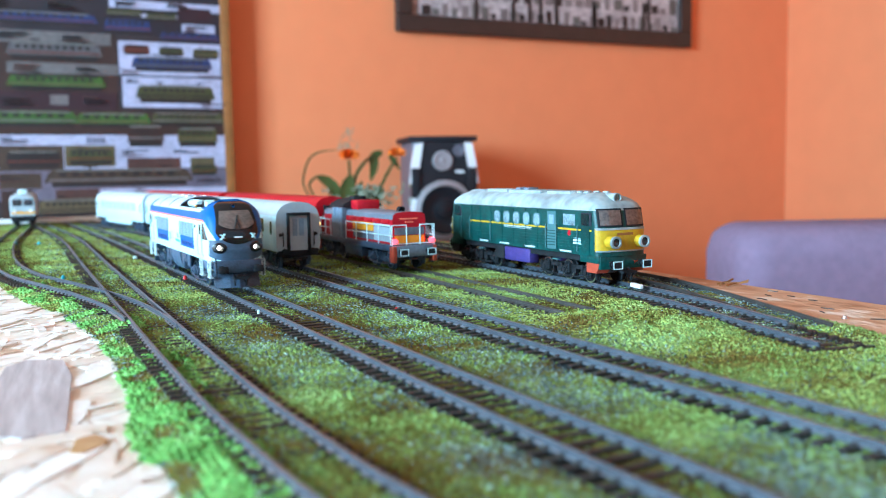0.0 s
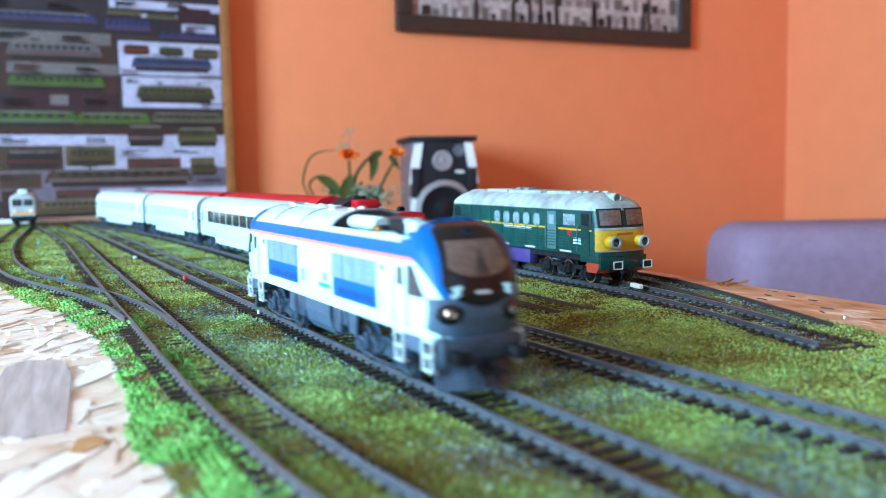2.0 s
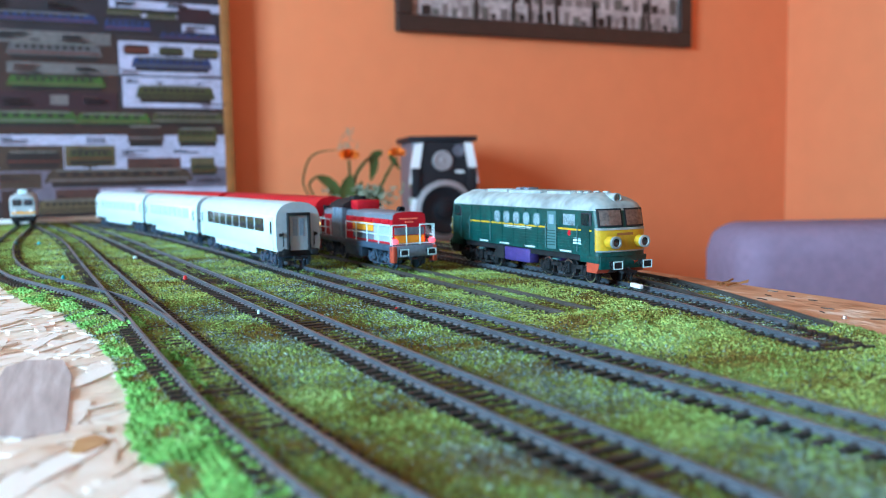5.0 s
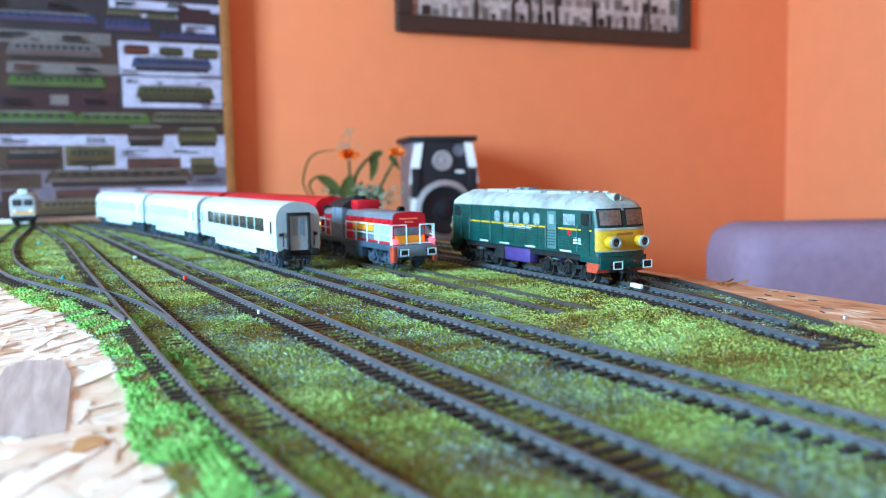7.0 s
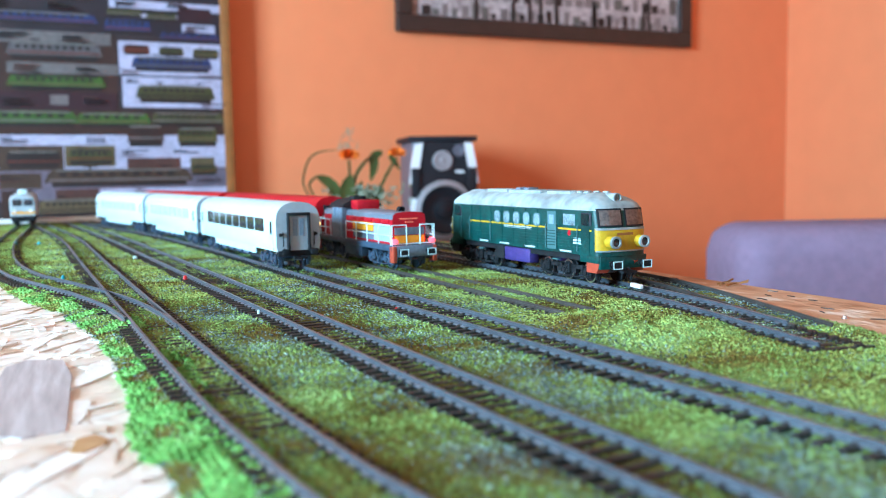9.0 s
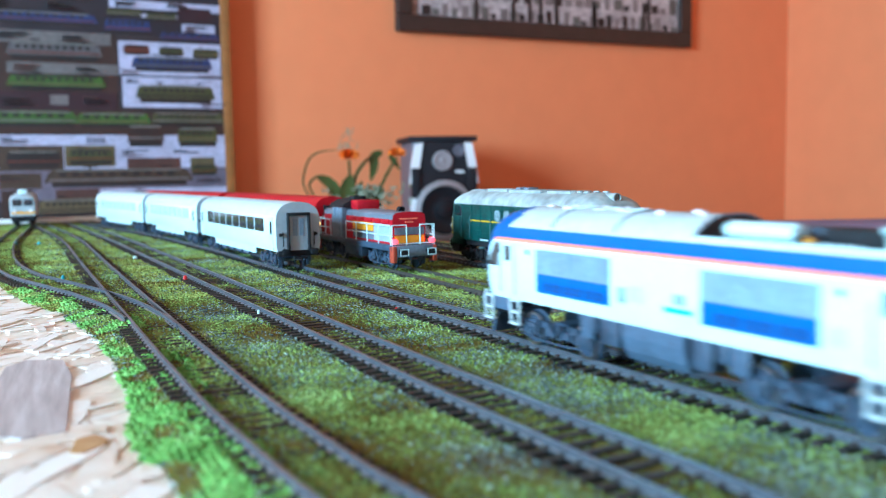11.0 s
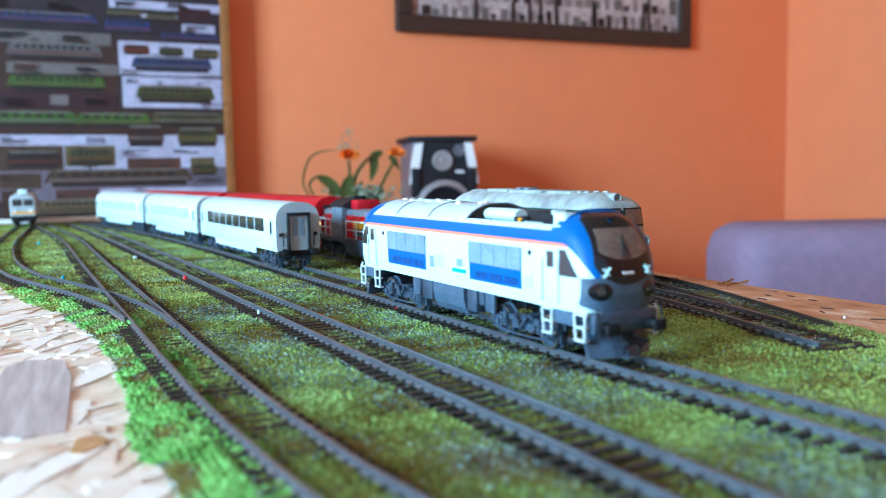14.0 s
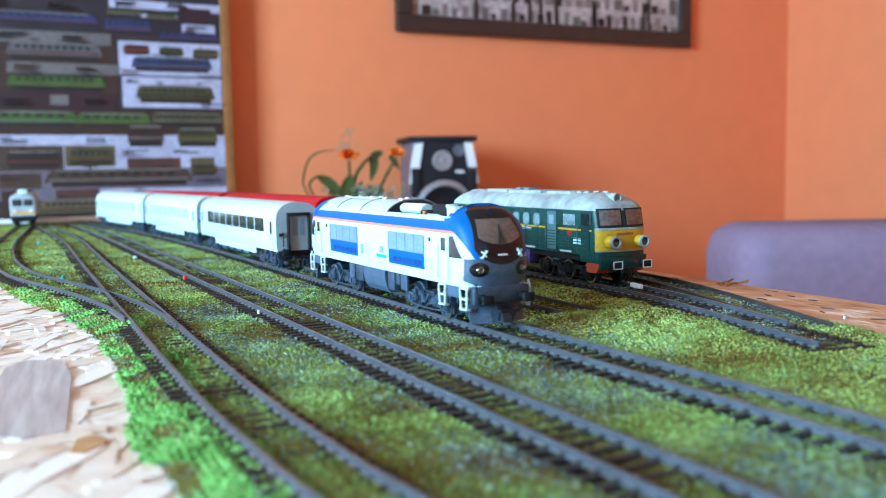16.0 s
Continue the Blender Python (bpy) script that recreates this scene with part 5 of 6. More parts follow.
def far_loco(m):
    th = root("electric_locomotive", m, "small white and pale blue model locomotive facing the yard", "locomotive")
    bm = bmesh.new()
    R = []
    for y, k, top in ((-82, .90, 41), (-80, .97, 43), (-74, 1.0, 44.5), (78, 1, 44.5), (82, .92, 41)):
        R.append([(-16.5 * k, y, 14), (-16.5 * k, y, 36), (-14.5 * k, y, top - 3), (-9 * k, y, top), (9 * k, y, top), (14.5 * k, y, top - 3), (16.5 * k, y, 36), (16.5 * k, y, 14)])
    body = part("body", loft(bm, R), M["farpaint"], th, "pale body shell")
    for sx in (-1, 1):
        part("windscreen", one_box(*sorted((sx * 1.2, sx * 13)), -82.6, -80, 28, 37, bev=.6), M["glass"], body, "dark windscreen")
        part("headlight", lathe(bmesh.new(), [(.01, 1.6), (2.0, 1.4), (2.3, 0)], (sx * 10, -82, 21), (0, -1, 0), 14), M["silver"], body, "round headlight")
    part("front_stripe", one_box(-14.5, 14.5, -82.6, -81, 17, 20), M["orangepanel"], body, "orange band across the front")
    part("roof_box", one_box(-6, 6, -70, -52, 43.5, 50, bev=1.5), M["white"], body, "white roof equipment")
    for e in (-1, 1):
        part("buffer_beam", one_box(-15, 15, *sorted((e * 78, e * 83)), 7, 14, bev=.5), M["matblack"], th, "black buffer beam")
        buffers(th, e * 88, e)
        bogie(th, e * 46, 32, 6, 13, M["matblack"])
    return th


def on_track(pts, y, extra=0.0):
    """Pose at y on a track, the front towards -y."""
    p = resample(pts)
    i = int(np.argmin(abs(p[:, 1] - y)))
    a, b = p[max(0, i - 12)], p[min(len(p) - 1, i + 12)]
    return pose(float(p[i, 0]), y, RAIL, 0, 0, -math.degrees(math.atan2(b[0] - a[0], b[1] - a[1])) + extra)


build_green(on_track(T5, 0.4935))
build_shunter(on_track(T4, 0.617))
COACH = 226.0
white_coach = build_coach(on_track(T3, 0.585 + 0.118), COACH, M["white"], M["pale"], M["end_shade_panel_grey"], "white model passenger coach with a pale grey roof", (-84, 82, 8))
# rear coaches: painted glare in the panes instead of dark glass
glare_coach = build_coach(on_track(T3, 0.585 + 0.118 + 0.238), COACH, M["white"], M["pale"], M["end_shade_panel_grey"], "white model passenger coach, window glare painted on its panes", (-84, 82, 8), pane="milky")
copy_thing(glare_coach, on_track(T3, 0.585 + 0.118 + 0.474))
red_coach = build_coach(on_track(T4, 0.842), 270.0, M["pale"], M["red"], M["red"], "grey model coach with a bright red roof and red end", (-110, 90, 12), True)
copy_thing(red_coach, on_track(T4, 1.125))
far_loco(on_track(T1B, 1.42))
train = build_diesel()


# ---- the room's things ----
def wall_rect(bm, x0, x1, z0, z1, y, t=0.0006, mi=0):
    return box(bm, x0, x1, y - t, y, z0, z1, mi)


def build_poster():
    th = root("poster", Matrix(), "framed poster with rows of train pictures on the orange wall", "poster")
    y = WALL_Y - 0.056
    X0, X1, Z0, Z1 = -0.03, 0.466, RAIL - 0.045, RAIL + 0.66
    part("sheet", one_box(X0, X1, y - .006, y, Z0, Z1), M["p_grey"], th, "printed sheet, grey and brown", smooth=False, k=1.0)
    part("backing_board", one_box(X0 - .02, X1 + .02, y + .001, WALL_Y - .004, Z0, Z1), M["wood"], th, "thick brown wooden backing board", smooth=False, k=1.0)
    part("wood_strip", one_box(X1, X1 + .022, y - .012, y - .0005, Z0, Z1, bev=.002), M["wood"], th, "brown wooden edge strip", k=1.0)
    part("wood_strip", one_box(X0 - .022, X0, y - .012, y - .0005, Z0, Z1, bev=.002), M["wood"], th, "brown wooden edge strip", k=1.0)
    f = y - .006
    lay = [0]
    rnd = random.Random(21)

    def at(px, py):
        return X0 + (px / 395.0) * (X1 - X0), RAIL + 0.4625 - py * 0.001305

    def field(a, b, c, d, m_, t=.0006):
        x0, z1 = at(a, b)
        x1, z0 = at(c, d)
        lay[0] += 1
        part("picture_panel", wall_rect(bmesh.new(), x0, x1, z0, z1, f, t + lay[0] * .00012), M[m_], th, smooth=False, k=1.0)

    def loco(a, b, c, d, m_, long=False):
        """A train picture: body, roof, windows and running gear as flat shapes."""
        x0, z1 = at(a, b)
        x1, z0 = at(c, d)
        w, h = x1 - x0, z1 - z0
        bm = bmesh.new()
        lay[0] += 1
        y0 = f - .0007 - lay[0] * .00012
        pts = [(x0, z0 + .28 * h), (x0 + .03 * w, z0 + .8 * h), (x0 + .06 * w, z1 - .05 * h), (x0 + .3 * w, z1), (x1 - .3 * w, z1), (x1 - .06 * w, z1 - .05 * h), (x1 - .03 * w, z0 + .8 * h), (x1, z0 + .28 * h)]
        vs = [[bm.verts.new((x, yy, z)) for x, z in pts] for yy in (y0 - .0005, y0 + .0003)]
        bm.faces.new(vs[0])
        for i in range(len(pts)):
            j = (i + 1) % len(pts)
            bm.faces.new((vs[0][i], vs[1][i], vs[1][j], vs[0][j]))
        o = part("train_picture", bm, M[m_], th, smooth=False, k=1.0)
        g = bmesh.new()
        wall_rect(g, x0 + .05 * w, x1 - .05 * w, z0 + .05 * h, z0 + .28 * h, y0, .0006)
        n = 10 if long else 6
        for i in range(n):
            a_ = x0 + w * (.1 + .8 * i / n)
            wall_rect(g, a_, a_ + .8 * w / n * .55, z0 + .62 * h, z0 + .82 * h, y0 - .0005, .0004)
        for i in range(2 if long else 1):                  # current collectors
            px = x0 + w * (.25 + .5 * i)
            wall_rect(g, px, px + .1 * w, z1 + .10 * h, z1 + .16 * h, y0, .0004)
            wall_rect(g, px + .04 * w, px + .055 * w, z1, z1 + .10 * h, y0, .0004)
        top = bmesh.new()
        wall_rect(top, x0 + .08 * w, x1 - .08 * w, z1 - .13 * h, z1 - .03 * h, y0 - .0005, .0003)
        part("printed_roof", top, M["p_pale" if rnd.random() < .5 else "p_grey2"], o, smooth=False, k=1.0)
        low = bmesh.new()
        wall_rect(low, x0 + .03 * w, x1 - .03 * w, z0 + .38 * h, z0 + .47 * h, y0 - .0005, .0003)
        part("printed_stripe", low, M[rnd.choice(("p_tan", "p_white2", "p_dark", "p_red"))], o, smooth=False, k=1.0)
        part("printed_detail", g, M["p_dark"], o, smooth=False, k=1.0)
    rnd = random.Random(21)

    def caption(a, b, n):
        """Unreadable printed lines as small bars."""
        for i in range(n):
            w = rnd.uniform(14, 46)
            field(a, b + i * 4.2, a + w, b + i * 4.2 + 1.7, rnd.choice(("p_dark", "p_red2", "p_grey2")), .0003)
    field(0, -140, 395, 60, "p_grey2"), field(0, 58, 30, 190, "p_purple")
    field(0, 60, 208, 190, "p_brown")
    field(200, 0, 395, 14, "p_white"), field(205, 22, 318, 28, "p_white"), field(320, 8, 378, 32, "p_purple"), field(325, 36, 385, 52, "p_white")
    loco(5, 28, 180, 50, "p_blue", True), loco(190, 32, 270, 60, "p_blue"), loco(285, 50, 392, 68, "p_blue"), loco(195, 14, 255, 30, "p_olive"), loco(262, 18, 316, 34, "p_olive")
    loco(8, -40, 180, 10, "p_brown", True), loco(200, -45, 380, -10, "p_olive", True), loco(10, -90, 190, -60, "p_blue", True), loco(205, -100, 385, -62, "p_red", True)
    field(10, 60, 200, 80, "p_white2"), loco(30, 78, 185, 108, "p_steel", True), field(30, 112, 210, 130, "p_white2"), loco(28, 132, 188, 158, "p_green", True)
    field(15, 160, 205, 191, "p_purple"), field(95, 165, 125, 182, "p_white2")
    field(212, 70, 393, 128, "p_white"), loco(220, 76, 266, 94, "p_red"), loco(282, 78, 326, 94, "p_olive"), loco(342, 78, 390, 97, "p_olive"), loco(232, 95, 378, 122, "p_blue", True)
    field(216, 131, 393, 184, "p_white"), loco(238, 144, 380, 177, "p_olive", True)
    field(0, 190, 395, 230, "p_brown"), loco(4, 192, 138, 220, "p_green"), loco(136, 194, 262, 220, "p_green"), loco(262, 192, 396, 217, "p_olive", True)
    field(2, 232, 395, 290, "p_white"), loco(220, 214, 284, 254, "p_brown"), loco(308, 218, 382, 254, "p_olive")
    field(8, 250, 112, 292, "p_brown2"), field(114, 250, 198, 286, "p_tan"), loco(20, 258, 108, 290, "p_dark"), loco(118, 256, 196, 284, "p_olive")
    field(218, 272, 312, 292, "p_red2"), field(330, 272, 374, 304, "p_tan")
    field(2, 292, 395, 325, "p_lilac"), field(8, 296, 74, 326, "p_brown2"), loco(78, 290, 334, 322, "p_brown2", True), loco(330, 285, 378, 305, "p_olive")
    field(2, 322, 395, 342, "p_lilac"), field(168, 325, 395, 341, "p_white"), field(10, 324, 60, 392, "p_brown"), field(96, 324, 168, 342, "p_red2")
    for a, b, n in ((216, 120, 2), (350, 126, 1), (222, 136, 2), (384 - 30, 176, 2), (150, 236, 3), (210, 258, 3), (300, 258, 2), (14, 236, 3), (8, 300, 3), (340, 310, 2), (230, 326, 2), (20, 328, 3), (330, 40, 3), (210, 4, 2), (300, 2, 2), (20, 64, 3), (120, 66, 3), (40, 116, 3), (140, 118, 2), (20, 172, 3), (150, 168, 3), (5, 14, 3), (100, 12, 3)):
        caption(a, b, n)
    loco(66, 340, 196, 372, "p_tan", True), field(2, 374, 395, 392, "p_dark"), loco(210, 340, 390, 372, "p_brown", True)


for nm, c in dict(p_grey=(0.030, 0.022, 0.026), p_grey2=(0.019, 0.015, 0.022), p_brown=(0.037, 0.017, 0.014), p_brown2=(0.054, 0.032, 0.022), p_white=(0.399, 0.389, 0.532), p_lilac=(0.137, 0.115, 0.158), p_steel=(0.086, 0.079, 0.086), p_white2=(0.127, 0.112, 0.114), p_purple=(0.029, 0.010, 0.016), p_blue=(0.014, 0.032, 0.115), p_olive=(0.054, 0.054, 0.019), p_green=(0.040, 0.090, 0.014), p_dark=(0.016, 0.012, 0.013), p_red=(0.102, 0.022, 0.013), p_red2=(0.075, 0.032, 0.027), p_tan=(0.101, 0.078, 0.040), p_pale=(0.127, 0.118, 0.109)).items():
    M[nm] = mat(nm, c, 0.5, var=0.25, scale=25)
build_poster()


def build_picture():
    x0, x1, z0, z1 = 0.939, 1.936, RAIL + 0.437, RAIL + 1.12
    th = root("picture_frame", Matrix(), "dark brown framed black and white city photograph on the wall", "picture")
    y = WALL_Y - .003
    b = .045
    for q in ((x0, x1, z0, z0 + b), (x0, x1, z1 - b, z1), (x0, x0 + b, z0 + b, z1 - b), (x1 - b, x1, z0 + b, z1 - b)):
        part("frame_bar", one_box(q[0], q[1], y - .025, y, q[2], q[3], bev=.004), M["frame"], th, "dark brown frame bar", k=1.0, smooth=False)
    yi = y - .008
    part("photograph", one_box(x0 + b, x1 - b, yi - .003, yi, z0 + b, z1 - b), M["p_dusk"], th, "black and white city view", k=1.0, smooth=False)
    rnd = random.Random(11)
    for row, (zz, hh, n) in enumerate(((0.0, .045, 30), (.05, .05, 26), (.105, .05, 22))):
        tones = ("p_dark", "p_dusk2", "p_pale")
        for i in range(n):
            w = (x1 - x0 - 2 * b) / n
            xx = x0 + b + w * i
            h = hh * rnd.uniform(.35, 1.0)
            part("printed_building", wall_rect(bmesh.new(), xx + .0006, xx + w * rnd.uniform(.5, .97), z0 + b + zz + .003, z0 + b + zz + h, yi - .003, .0006 + row * .0001), M[tones[rnd.randrange(3)]], th, smooth=False, k=1.0)
    for i in range(9):
        xx = x0 + .1 + rnd.random() * .8
        bm = bmesh.new()
        wall_rect(bm, xx, xx + .012, z0 + b + .002, z0 + b + rnd.uniform(.05, .11), yi - .0032, .0008)
        part("printed_tower", bm, M["p_dark"], th, smooth=False, k=1.0)


M["p_dusk"] = mat("photo_grey", (.42, .37, .38), 0.4, var=0.5, scale=14)
M["p_dusk2"] = mat("photo_mid", (.20, .17, .17), 0.4, var=0.4, scale=30)
build_picture()


def build_speaker():
    """A hi-fi loudspeaker on a low sideboard."""
    sb = root("sideboard", Matrix(), "low dark wooden sideboard against the wall", "sideboard")
    part("body", one_box(0.45, 1.25, 1.62, 2.17, 0.06, 0.632, bev=.004), M["sideboard"], sb, k=1.0, smooth=False)
    part("top", one_box(0.43, 1.27, 1.60, 2.18, 0.632, 0.657, bev=.004), M["sideboard"], sb, "dark wooden top", k=1.0, smooth=False)
    for x in (.47, 1.19):
        for yy in (1.64, 2.11):
            part("leg", one_box(x, x + .04, yy, yy + .04, 0, .06), M["sideboard"], sb, k=1.0, smooth=False)
    m = pose(0.975, 2.035, 0.657, 0, 0, -14) @ Matrix.Scale(0.82, 4)
    th = root("loudspeaker", m, "black and silver hi-fi loudspeaker on the sideboard", "loudspeaker")
    w, dp, h = .092, .11, .295
    part("cabinet", one_box(-w, w, -dp, dp, 0, h - .006, bev=.006), M["spkgrey"], th, "grey side cabinet", k=1.0)
    part("cap", one_box(-w - .012, w + .012, -dp - .014, dp, h - .006, h + .010, bev=.004), M["spk"], th, "dark top cap", k=1.0)
    bm = bmesh.new()
    fp = [(-w + .006, 0.0), (w - .006, 0.0), (w - .004, .20), (w - .014, h - .008), (-w + .014, h - .008), (-w + .004, .20)]
    loft(bm, [[(x, yy, z) for x, z in fp] for yy in (-dp - .012, -dp + .004)])
    fr = part("front", bm, M["spk"], th, "black front panel", k=1.0, smooth=False)
    for sx in (-1, 1):
        bm = bmesh.new()
        pr = [(sx * (w - .010), .16), (sx * (w + .012), .165), (sx * (w + .006), .225), (sx * (w - .006), .283), (sx * (w - .030), .285), (sx * (w - .020), .225)]
        loft(bm, [[(x, yy, z) for x, z in pr] for yy in (-dp - .020, -dp - .004)])
        part("side_trim", bm, M["silver"], fr, "silver side trim, window reflection painted into its tone", k=1.0, smooth=False)
        part("side_trim", one_box(*sorted((sx * (w - .02), sx * (w + .008))), -dp - .022, -dp - .002, .125, .212, bev=.004), M["spk"], fr, "black side grip", k=1.0)
        bm = bmesh.new()
        pr = [(sx * (w - .002), .06), (sx * (w + .010), .07), (sx * (w + .012), .125), (sx * (w - .024), .118)]
        loft(bm, [[(x, yy, z) for x, z in pr] for yy in (-dp - .018, -dp - .004)])
        part("side_trim", bm, M["silver"], fr, "silver side trim, window reflection painted into its tone", k=1.0, smooth=False)
    part("tweeter", lathe(bmesh.new(), [(.030, 0), (.030, .006), (.026, .008), (.010, .004), (.01, .009), (.0001, .012)], (-.004, -dp - .012, .232), (0, -1, 0), 28), M["cone"], fr, "grey mid-range cone", k=1.0)
    part("tweeter", lathe(bmesh.new(), [(.018, 0), (.018, .005), (.013, .006), (.006, .002), (.0001, .006)], (.047, -dp - .012, .262), (0, -1, 0), 24), M["spkgrey"], fr, "small tweeter", k=1.0)
    part("ring", lathe(bmesh.new(), [(.090, 0), (.090, .012), (.074, .018), (.072, .006)], (0, -dp - .012, .085), (0, -1, 0), 40), M["cone"], fr, "grey woofer ring", k=1.0)
    part("woofer", lathe(bmesh.new(), [(.074, .006), (.066, .012), (.03, -.004), (.024, .006), (.0001, .010)], (0, -dp - .012, .085), (0, -1, 0), 40), M["spk"], fr, "black woofer cone", k=1.0)
    part("badge", one_box(.035, .062, -dp - .014, -dp - .011, .195, .203), M["silver"], fr, "small plain badge", k=1.0, smooth=False)


build_speaker()


def leaf_blade(bm, pts, w, up=(0, -1, 0)):
    """A long leaf along pts, widest in the middle, with a folded middle."""
    n = len(pts)
    prev = None
    for i, p in enumerate(pts):
        p = Vector(p)
        d = (Vector(pts[min(i + 1, n - 1)]) - Vector(pts[max(i - 1, 0)])).normalized()
        s = d.cross(Vector(up)).normalized()
        ww = w * math.sin(math.pi * (0.08 + 0.9 * i / (n - 1))) ** .7
        cur = [bm.verts.new(p + s * ww), bm.verts.new(p + Vector(up) * -ww * .3), bm.verts.new(p - s * ww), bm.verts.new(p + Vector(up) * (-ww * .3 - .001))]
        if prev:
            for a, b in ((0, 1), (1, 2), (2, 3), (3, 0)):
                bm.faces.new((prev[a], prev[b], cur[b], cur[a]))
        prev = cur


def build_plant():
    bx, by = 0.643, 1.74
    Z = RAIL
    th = root("potted_plant", Matrix(), "potted plant with orange blossoms and long leaves on the sideboard", "plant")
    part("pot", lathe(bmesh.new(), [(.0001, 0), (.045, 0), (.062, .085), (.066, .09), (.06, .092), (.055, .08), (.0001, .08)], (bx, by, .657), (0, 0, 1), 28), M["white"], th, "white flower pot", k=1.0)

    def arc(p, q, lift, n=9):
        return [tuple(Vector(p).lerp(Vector(q), i / n) + Vector((0, 0, lift * 4 * (i / n) * (1 - i / n)))) for i in range(n + 1)]
    st = Z - .055
    # each leaf: places along it (across, over the rail heads) and its half-width
    leaves = [([(-.05, -.05), (-.116, .036), (-.111, .069), (-.100, .097), (-.078, .110), (-.038, .113)], .0022),
              ([(-.04, -.05), (-.102, .034), (-.097, .051), (-.083, .060), (-.070, .054)], .0026),
              ([(-.02, -.05), (-.040, .030), (-.060, .050), (-.083, .060)], .012), ([(-.01, -.05), (-.024, .010), (-.019, .040), (-.011, .062)], .017),
              ([(.0, -.05), (-.008, .020), (-.001, .059), (.012, .078), (.031, .097), (.062, .108)], .004), ([(.062, .108), (.041, .099), (.044, .078), (.034, .048)], .011),
              ([(.03, -.05), (.055, .042), (.075, .072), (.0885, .097)], .003), ([(.076, .101), (.086, .090), (.100, .070)], .006), ([(.01, -.05), (.006, .015), (.014, .048)], .010), ([(.0, -.05), (.03, .01), (.046, .035)], .008)]
    for k, (line, w) in enumerate(leaves):
        fine = []
        for (xa, za), (xb, zb) in zip(line, line[1:]):
            fine += [(xa + (xb - xa) * q / 3, za + (zb - za) * q / 3) for q in range(3)]
        fine.append(line[-1])
        soft = [fine[0]] + [tuple(sum(v) / 3 for v in zip(*fine[q - 1:q + 2])) for q in range(1, len(fine) - 1)] + [fine[-1]]
        bm = bmesh.new()
        leaf_blade(bm, [(bx + xx, by - .02 + .004 * (k % 3), Z + zz) for xx, zz in soft], w)
        part("leaf", bm, M["leaf"], th, "long green leaf", k=1.0)
    rnd = random.Random(3)
    for (dx, dz, r) in ((-.0156, .103, .025), (.0914, .108, .021)):
        stem = bmesh.new()
        tube(stem, arc((bx + dx * .2, by, st), (bx + dx, by - .02, Z + dz - .012), .01, 6), .003, 6)
        part("stem", stem, M["leaf"], th, "green stem", k=1.0)
        bm = bmesh.new()
        for i in range(26):
            a, el = rnd.uniform(0, 6.28), rnd.uniform(-.2, 1.2)
            c = Vector((bx + dx, by - .02, Z + dz - .004))
            d = Vector((math.cos(a) * math.cos(el), math.sin(a) * math.cos(el), math.sin(el) * .7))
            leaf_blade(bm, [c + d * r * t for t in (.1, .4, .7, 1.0)], r * .28, (0.1, -.9, .4))
        part("blossom", bm, M["petal"], th, "orange blossom", k=1.0)
    bm = bmesh.new()
    for i in range(230):
        c = Vector((bx + rnd.gauss(.025, .035), by + rnd.uniform(-.04, .02), Z + rnd.uniform(.0, .035)))
        d = Vector((rnd.gauss(0, 1), rnd.gauss(0, .5), rnd.gauss(.4, .7))).normalized()
        leaf_blade(bm, [c, c + d * .006, c + d * .012], .0028)
    for i in range(36):
        c = Vector((bx + rnd.gauss(-.002, .010), by + .03, Z + rnd.uniform(.10, .15)))
        d = Vector((rnd.gauss(0, .5), 0, 1)).normalized()
        leaf_blade(bm, [c, c + d * .008, c + d * .016], .0007)
    tagged(part("sprig", bm, M["dry"], th, "fine grey-green sprigs", k=1.0), kind="stuff")
    soil = lathe(bmesh.new(), [(.0001, .083), (.052, .082), (.056, .078)], (bx, by, .657), (0, 0, 1), 20)
    part("soil", soil, M["soil"], th, "dark potting soil", k=1.0)


build_plant()


def build_armchair():
    th = root("armchair", pose(1.155, 1.03, 0, 0, 0, -24), "lavender upholstered armchair behind the table", "armchair")
    bm = one_box(-.13, .62, -.09, .13, .30, .728, bev=.05)
    part("backrest", bm, M["chair"], th, "rounded lavender backrest", k=1.0)
    part("seat", one_box(-.06, .55, .13, .70, .20, .43, bev=.04), M["chair"], th, "lavender seat cushion", k=1.0)
    for x0, x1 in ((-.10, .02), (.52, .64)):
        part("armrest", one_box(x0, x1, -.02, .66, .12, .56, bev=.035), M["chair"], th, "padded armrest", k=1.0)
    part("base", one_box(-.12, .61, -.06, .68, .06, .21, bev=.01), M["chair"], th, k=1.0)
    for x in (-.09, .55):
        for y in (-.03, .62):
            part("leg", one_box(x, x + .04, y, y + .04, 0, .06), M["frame"], th, k=1.0, smooth=False)


build_armchair()

# ---- small things on the board ----
def marker(x, y, m_, label, r=.0016, h=.004):
    r, h = r * .6, h * .55
    th = root("track_lamp", pose(x, y, RAIL - 0.004), label, "track lamp", "lamps beside the tracks")
    part("cap", lathe(bmesh.new(), [(r, 0), (r * 1.1, h * 1.1), (r, h * 1.5), (r * .5, h * 1.8), (.00001, h * 1.9)], (0, 0, 0), (0, 0, 1), 10), M[m_], th, k=1.0)
    part("base", one_box(-r * 1.3, r * 1.3, -r * 1.3, r * 1.3, -.002, .0004), M["matblack"], th, k=1.0, smooth=False)


marker(.1005, .594, "redcap", "small red lamp beside the track", .0022)
marker(.171, .405, "redcap", "tiny red lamp beside the track", .001, .002)
marker(.107, .428, "white", "tiny white lamp beside the track", .0012, .003)
marker(.029, .645, "teal", "small teal lamp beside the track", .0018)
marker(.024, 1.0, "teal", "small teal lamp beside the track", .003)
marker(.002, 1.02, "teal", "small teal lamp beside the track", .003)
marker(.091, .775, "white", "small white peg in the track", .003, .003)

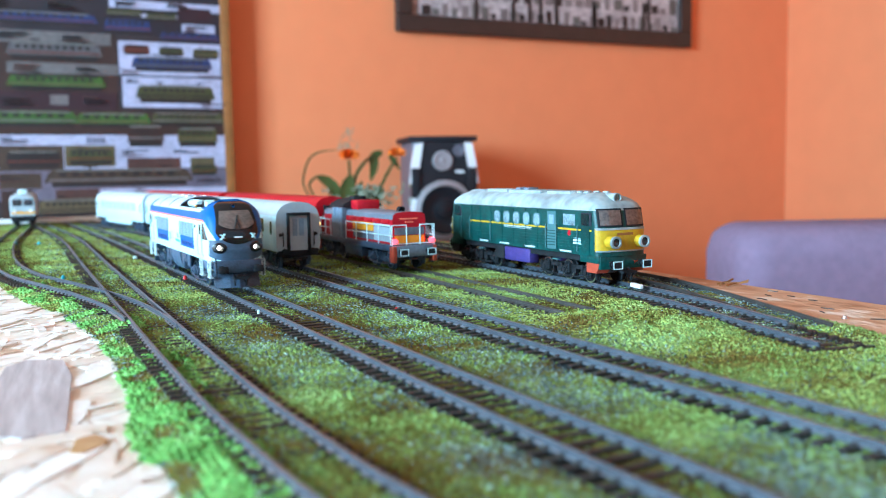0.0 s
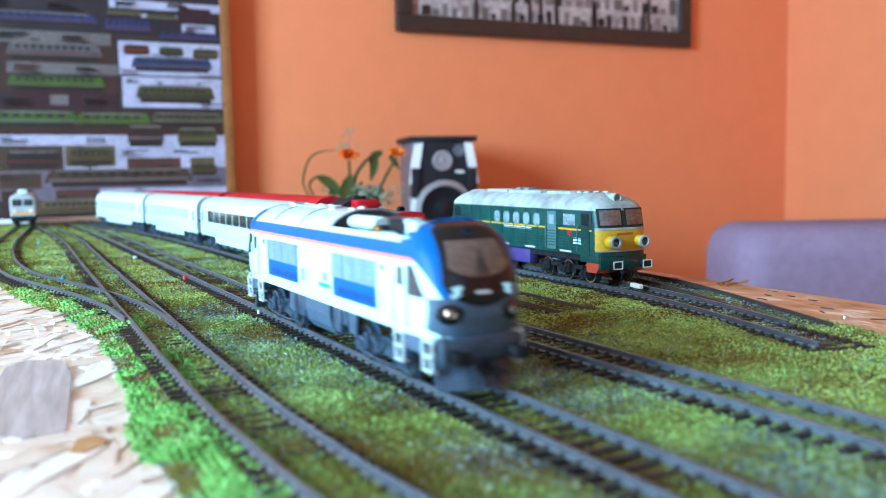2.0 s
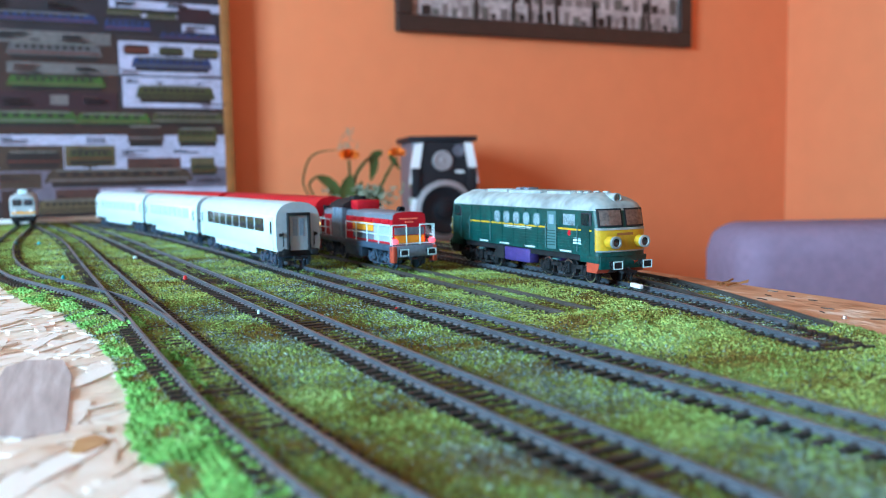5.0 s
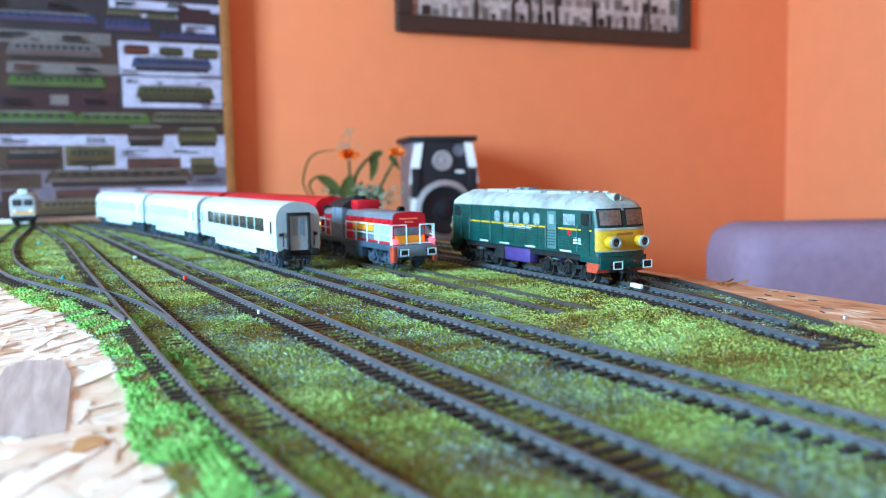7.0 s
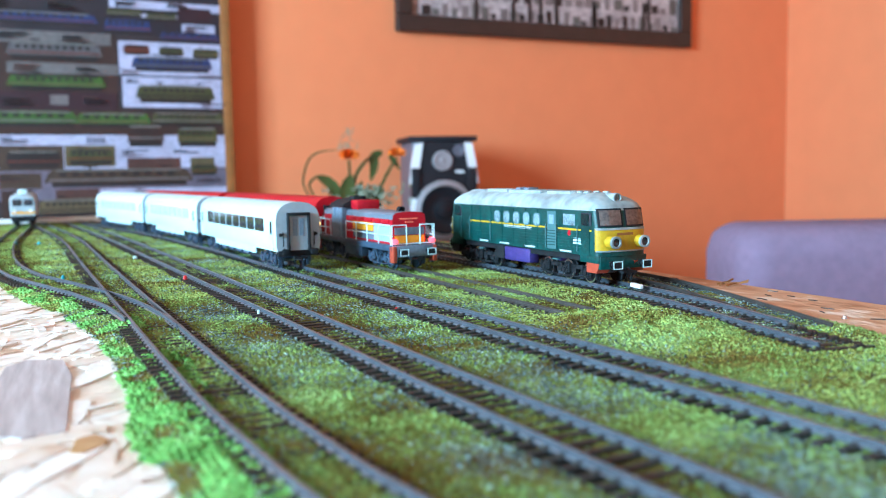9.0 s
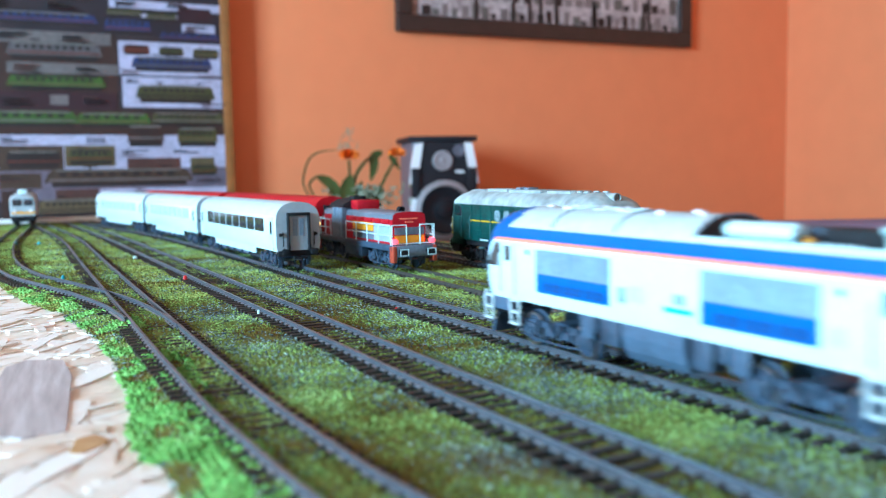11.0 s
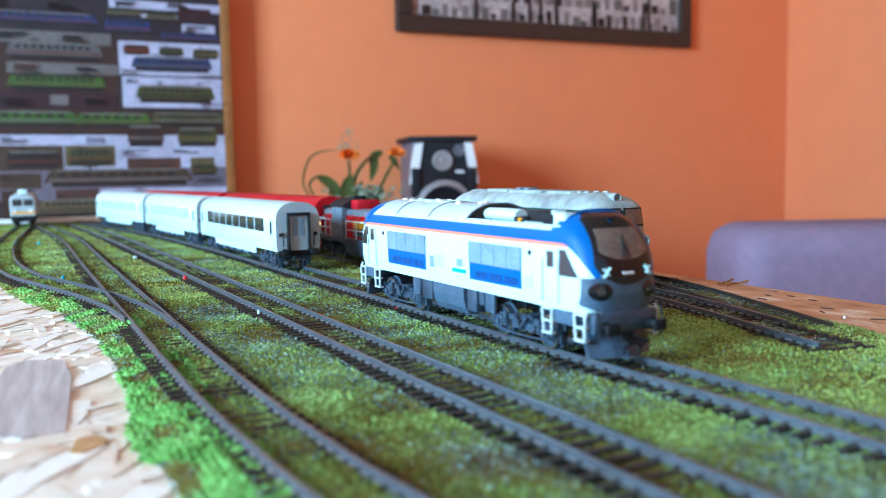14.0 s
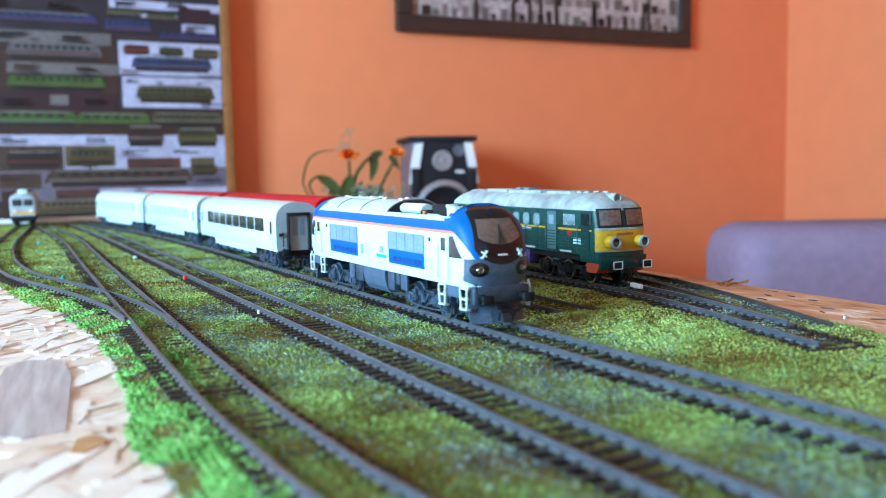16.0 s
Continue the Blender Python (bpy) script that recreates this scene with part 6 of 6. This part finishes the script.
def loose_bits():
    th = root("rail_joiner", pose(.3085, .389, RAIL - 0.0005, 0, 0, 80), "small white plastic sleeve lying across the rails", "rail joiner")
    part("sleeve", one_box(-5.5, 5.5, -1.3, 1.3, 0, 2.4, bev=.5), M["plaster"], th)
    part("end_cap", one_box(5.5, 6.6, -1.0, 1.0, .3, 2.0, bev=.2), M["matblack"], th)
    for x, y, a in ((.389, .405, 25), (.3895, .400, -50), (.391, .398, 5)):
        t = root("twig", pose(x, y, BOARD + .0010, 0, 0, a), "short dry twig lying on the board", "twig", "twigs on the board")
        bm = tube(bmesh.new(), [(-9, 0, .3), (-3, .7, 1.2), (3, .2, 1.0), (9, -.9, 2.2)], .6, 6)
        part("stem", bm, M["wood"], t)
    rnd = random.Random(8)
    for i in range(22):
        y = rnd.uniform(.2, .46)
        x = rnd.uniform(east_edge(y) + .008, BX1 - .006)
        t = root("splinter", pose(x, y, BOARD + .0005, 0, 0, 90 + rnd.gauss(0, 18)), "thin dark wood splinter on the board", "splinter", "splinters on the board")
        part("shaft", tube(bmesh.new(), [(-rnd.uniform(2, 5), 0, .2), (0, rnd.uniform(-.4, .4), .35), (rnd.uniform(2, 5), 0, .2)], .3, 5), M["frame"], t)
    s = root("screw", pose(.3475, .285, BOARD + .0006), "small bright screw head in the board", "screw")
    part("screw_head", lathe(bmesh.new(), [(.01, 1.6), (1.2, 1.3), (1.6, .3), (1.6, 0)], (0, 0, 0), (0, 0, 1), 12), M["steel"], s)


loose_bits()

for pts, lb, left, right, lie, sunk in ((T1, "curving model track in green turf", (0, None), (0, None), None, 0.0), (T1B, "diverging branch track of the turnout", (.43, None), (.40, None), (.47, 2), 0.0), (T2, "straight model track in green turf", (-1, None), (-1, None), None, 0.0), (T3, "straight model track beside grey ballast", (-1, None), (-1, None), None, 0.0), (T4, "siding track sunk in the turf", (0, None), (0, None), None, 0.0011), (T5, "siding track ending in the turf", (0, None), (.268, None), None, 0.0), (T6, "merging siding track near the board edge", (0, None), (0, None), (.33, 2), 0.0009)):
    q = np.array(pts)
    CENTRES.append([float(v) for v in np.interp(-0.9 + np.arange(625) / 250.0, q[:, 1], q[:, 0], left=9, right=9)])
    track(pts, lb, left, right, lie, sunk)
build_ground()
scatter("turf", 300000, 1, turf_chance, (.00020, .00072), M["moss"], "tufts of bright green scatter turf", (-.035, .39, .09, 1.45, 1.7))
scatter("light_turf", 130000, 6, field_chance, (.00022, .00075), M["field"], "yellow-green scatter turf beside the sidings", (-.035, .39, .12, 1.3, 1.35))
scatter("foam_turf", 30000, 4, foam_chance, (.0004, .0011), M["foam"], "lumps of bright green foam turf at the edge", (-.06, .06, .09, 1.0, 1.5))
scatter("ballast", 140000, 2, stone_chance, (.00020, .0006), M["gravel"], "fine grey ballast between the tracks", (.02, .36, .09, 1.2, 1.7))


# ---- what moves ----
def spot(pts, y):
    p = resample(pts)
    x = float(np.interp(y, p[:, 1], p[:, 0]))
    x2 = float(np.interp(y + .06, p[:, 1], p[:, 0]))
    return pose(x, y, RAIL, 0, 0, -math.degrees(math.atan2(x2 - x, .06)))


def motions():
    rows = [(t, spot(T2, y)) for t, y in ((0.0, .602), (0.5, .531), (1.0, .4637), (1.5, .397), (2.0, .3258), (2.5, .2544), (3.0, .184), (3.5, .108), (4.0, .030), (4.5, -.045), (5.2, -.13), (6.0, -.215), (6.8, -.28), (7.3, -.295))]
    rows += [(8.0, pose(.155, -.27, RAIL, 0, 0, -7)), (8.6, pose(.18, -.19, RAIL, 0, 0, -6))]
    rows += [(t, spot(T3, y)) for t, y in ((9.3, -.07), (10.2, .08), (10.8, .18), (11.3, .247), (11.5, .261), (12.0, .2755), (12.5, .2813), (13.0, .298), (13.5, .3205), (14.0, .341), (14.5, .361), (15.0, .3815), (15.5, .402), (16.0, .422))]
    walk(train, rows)


motions()
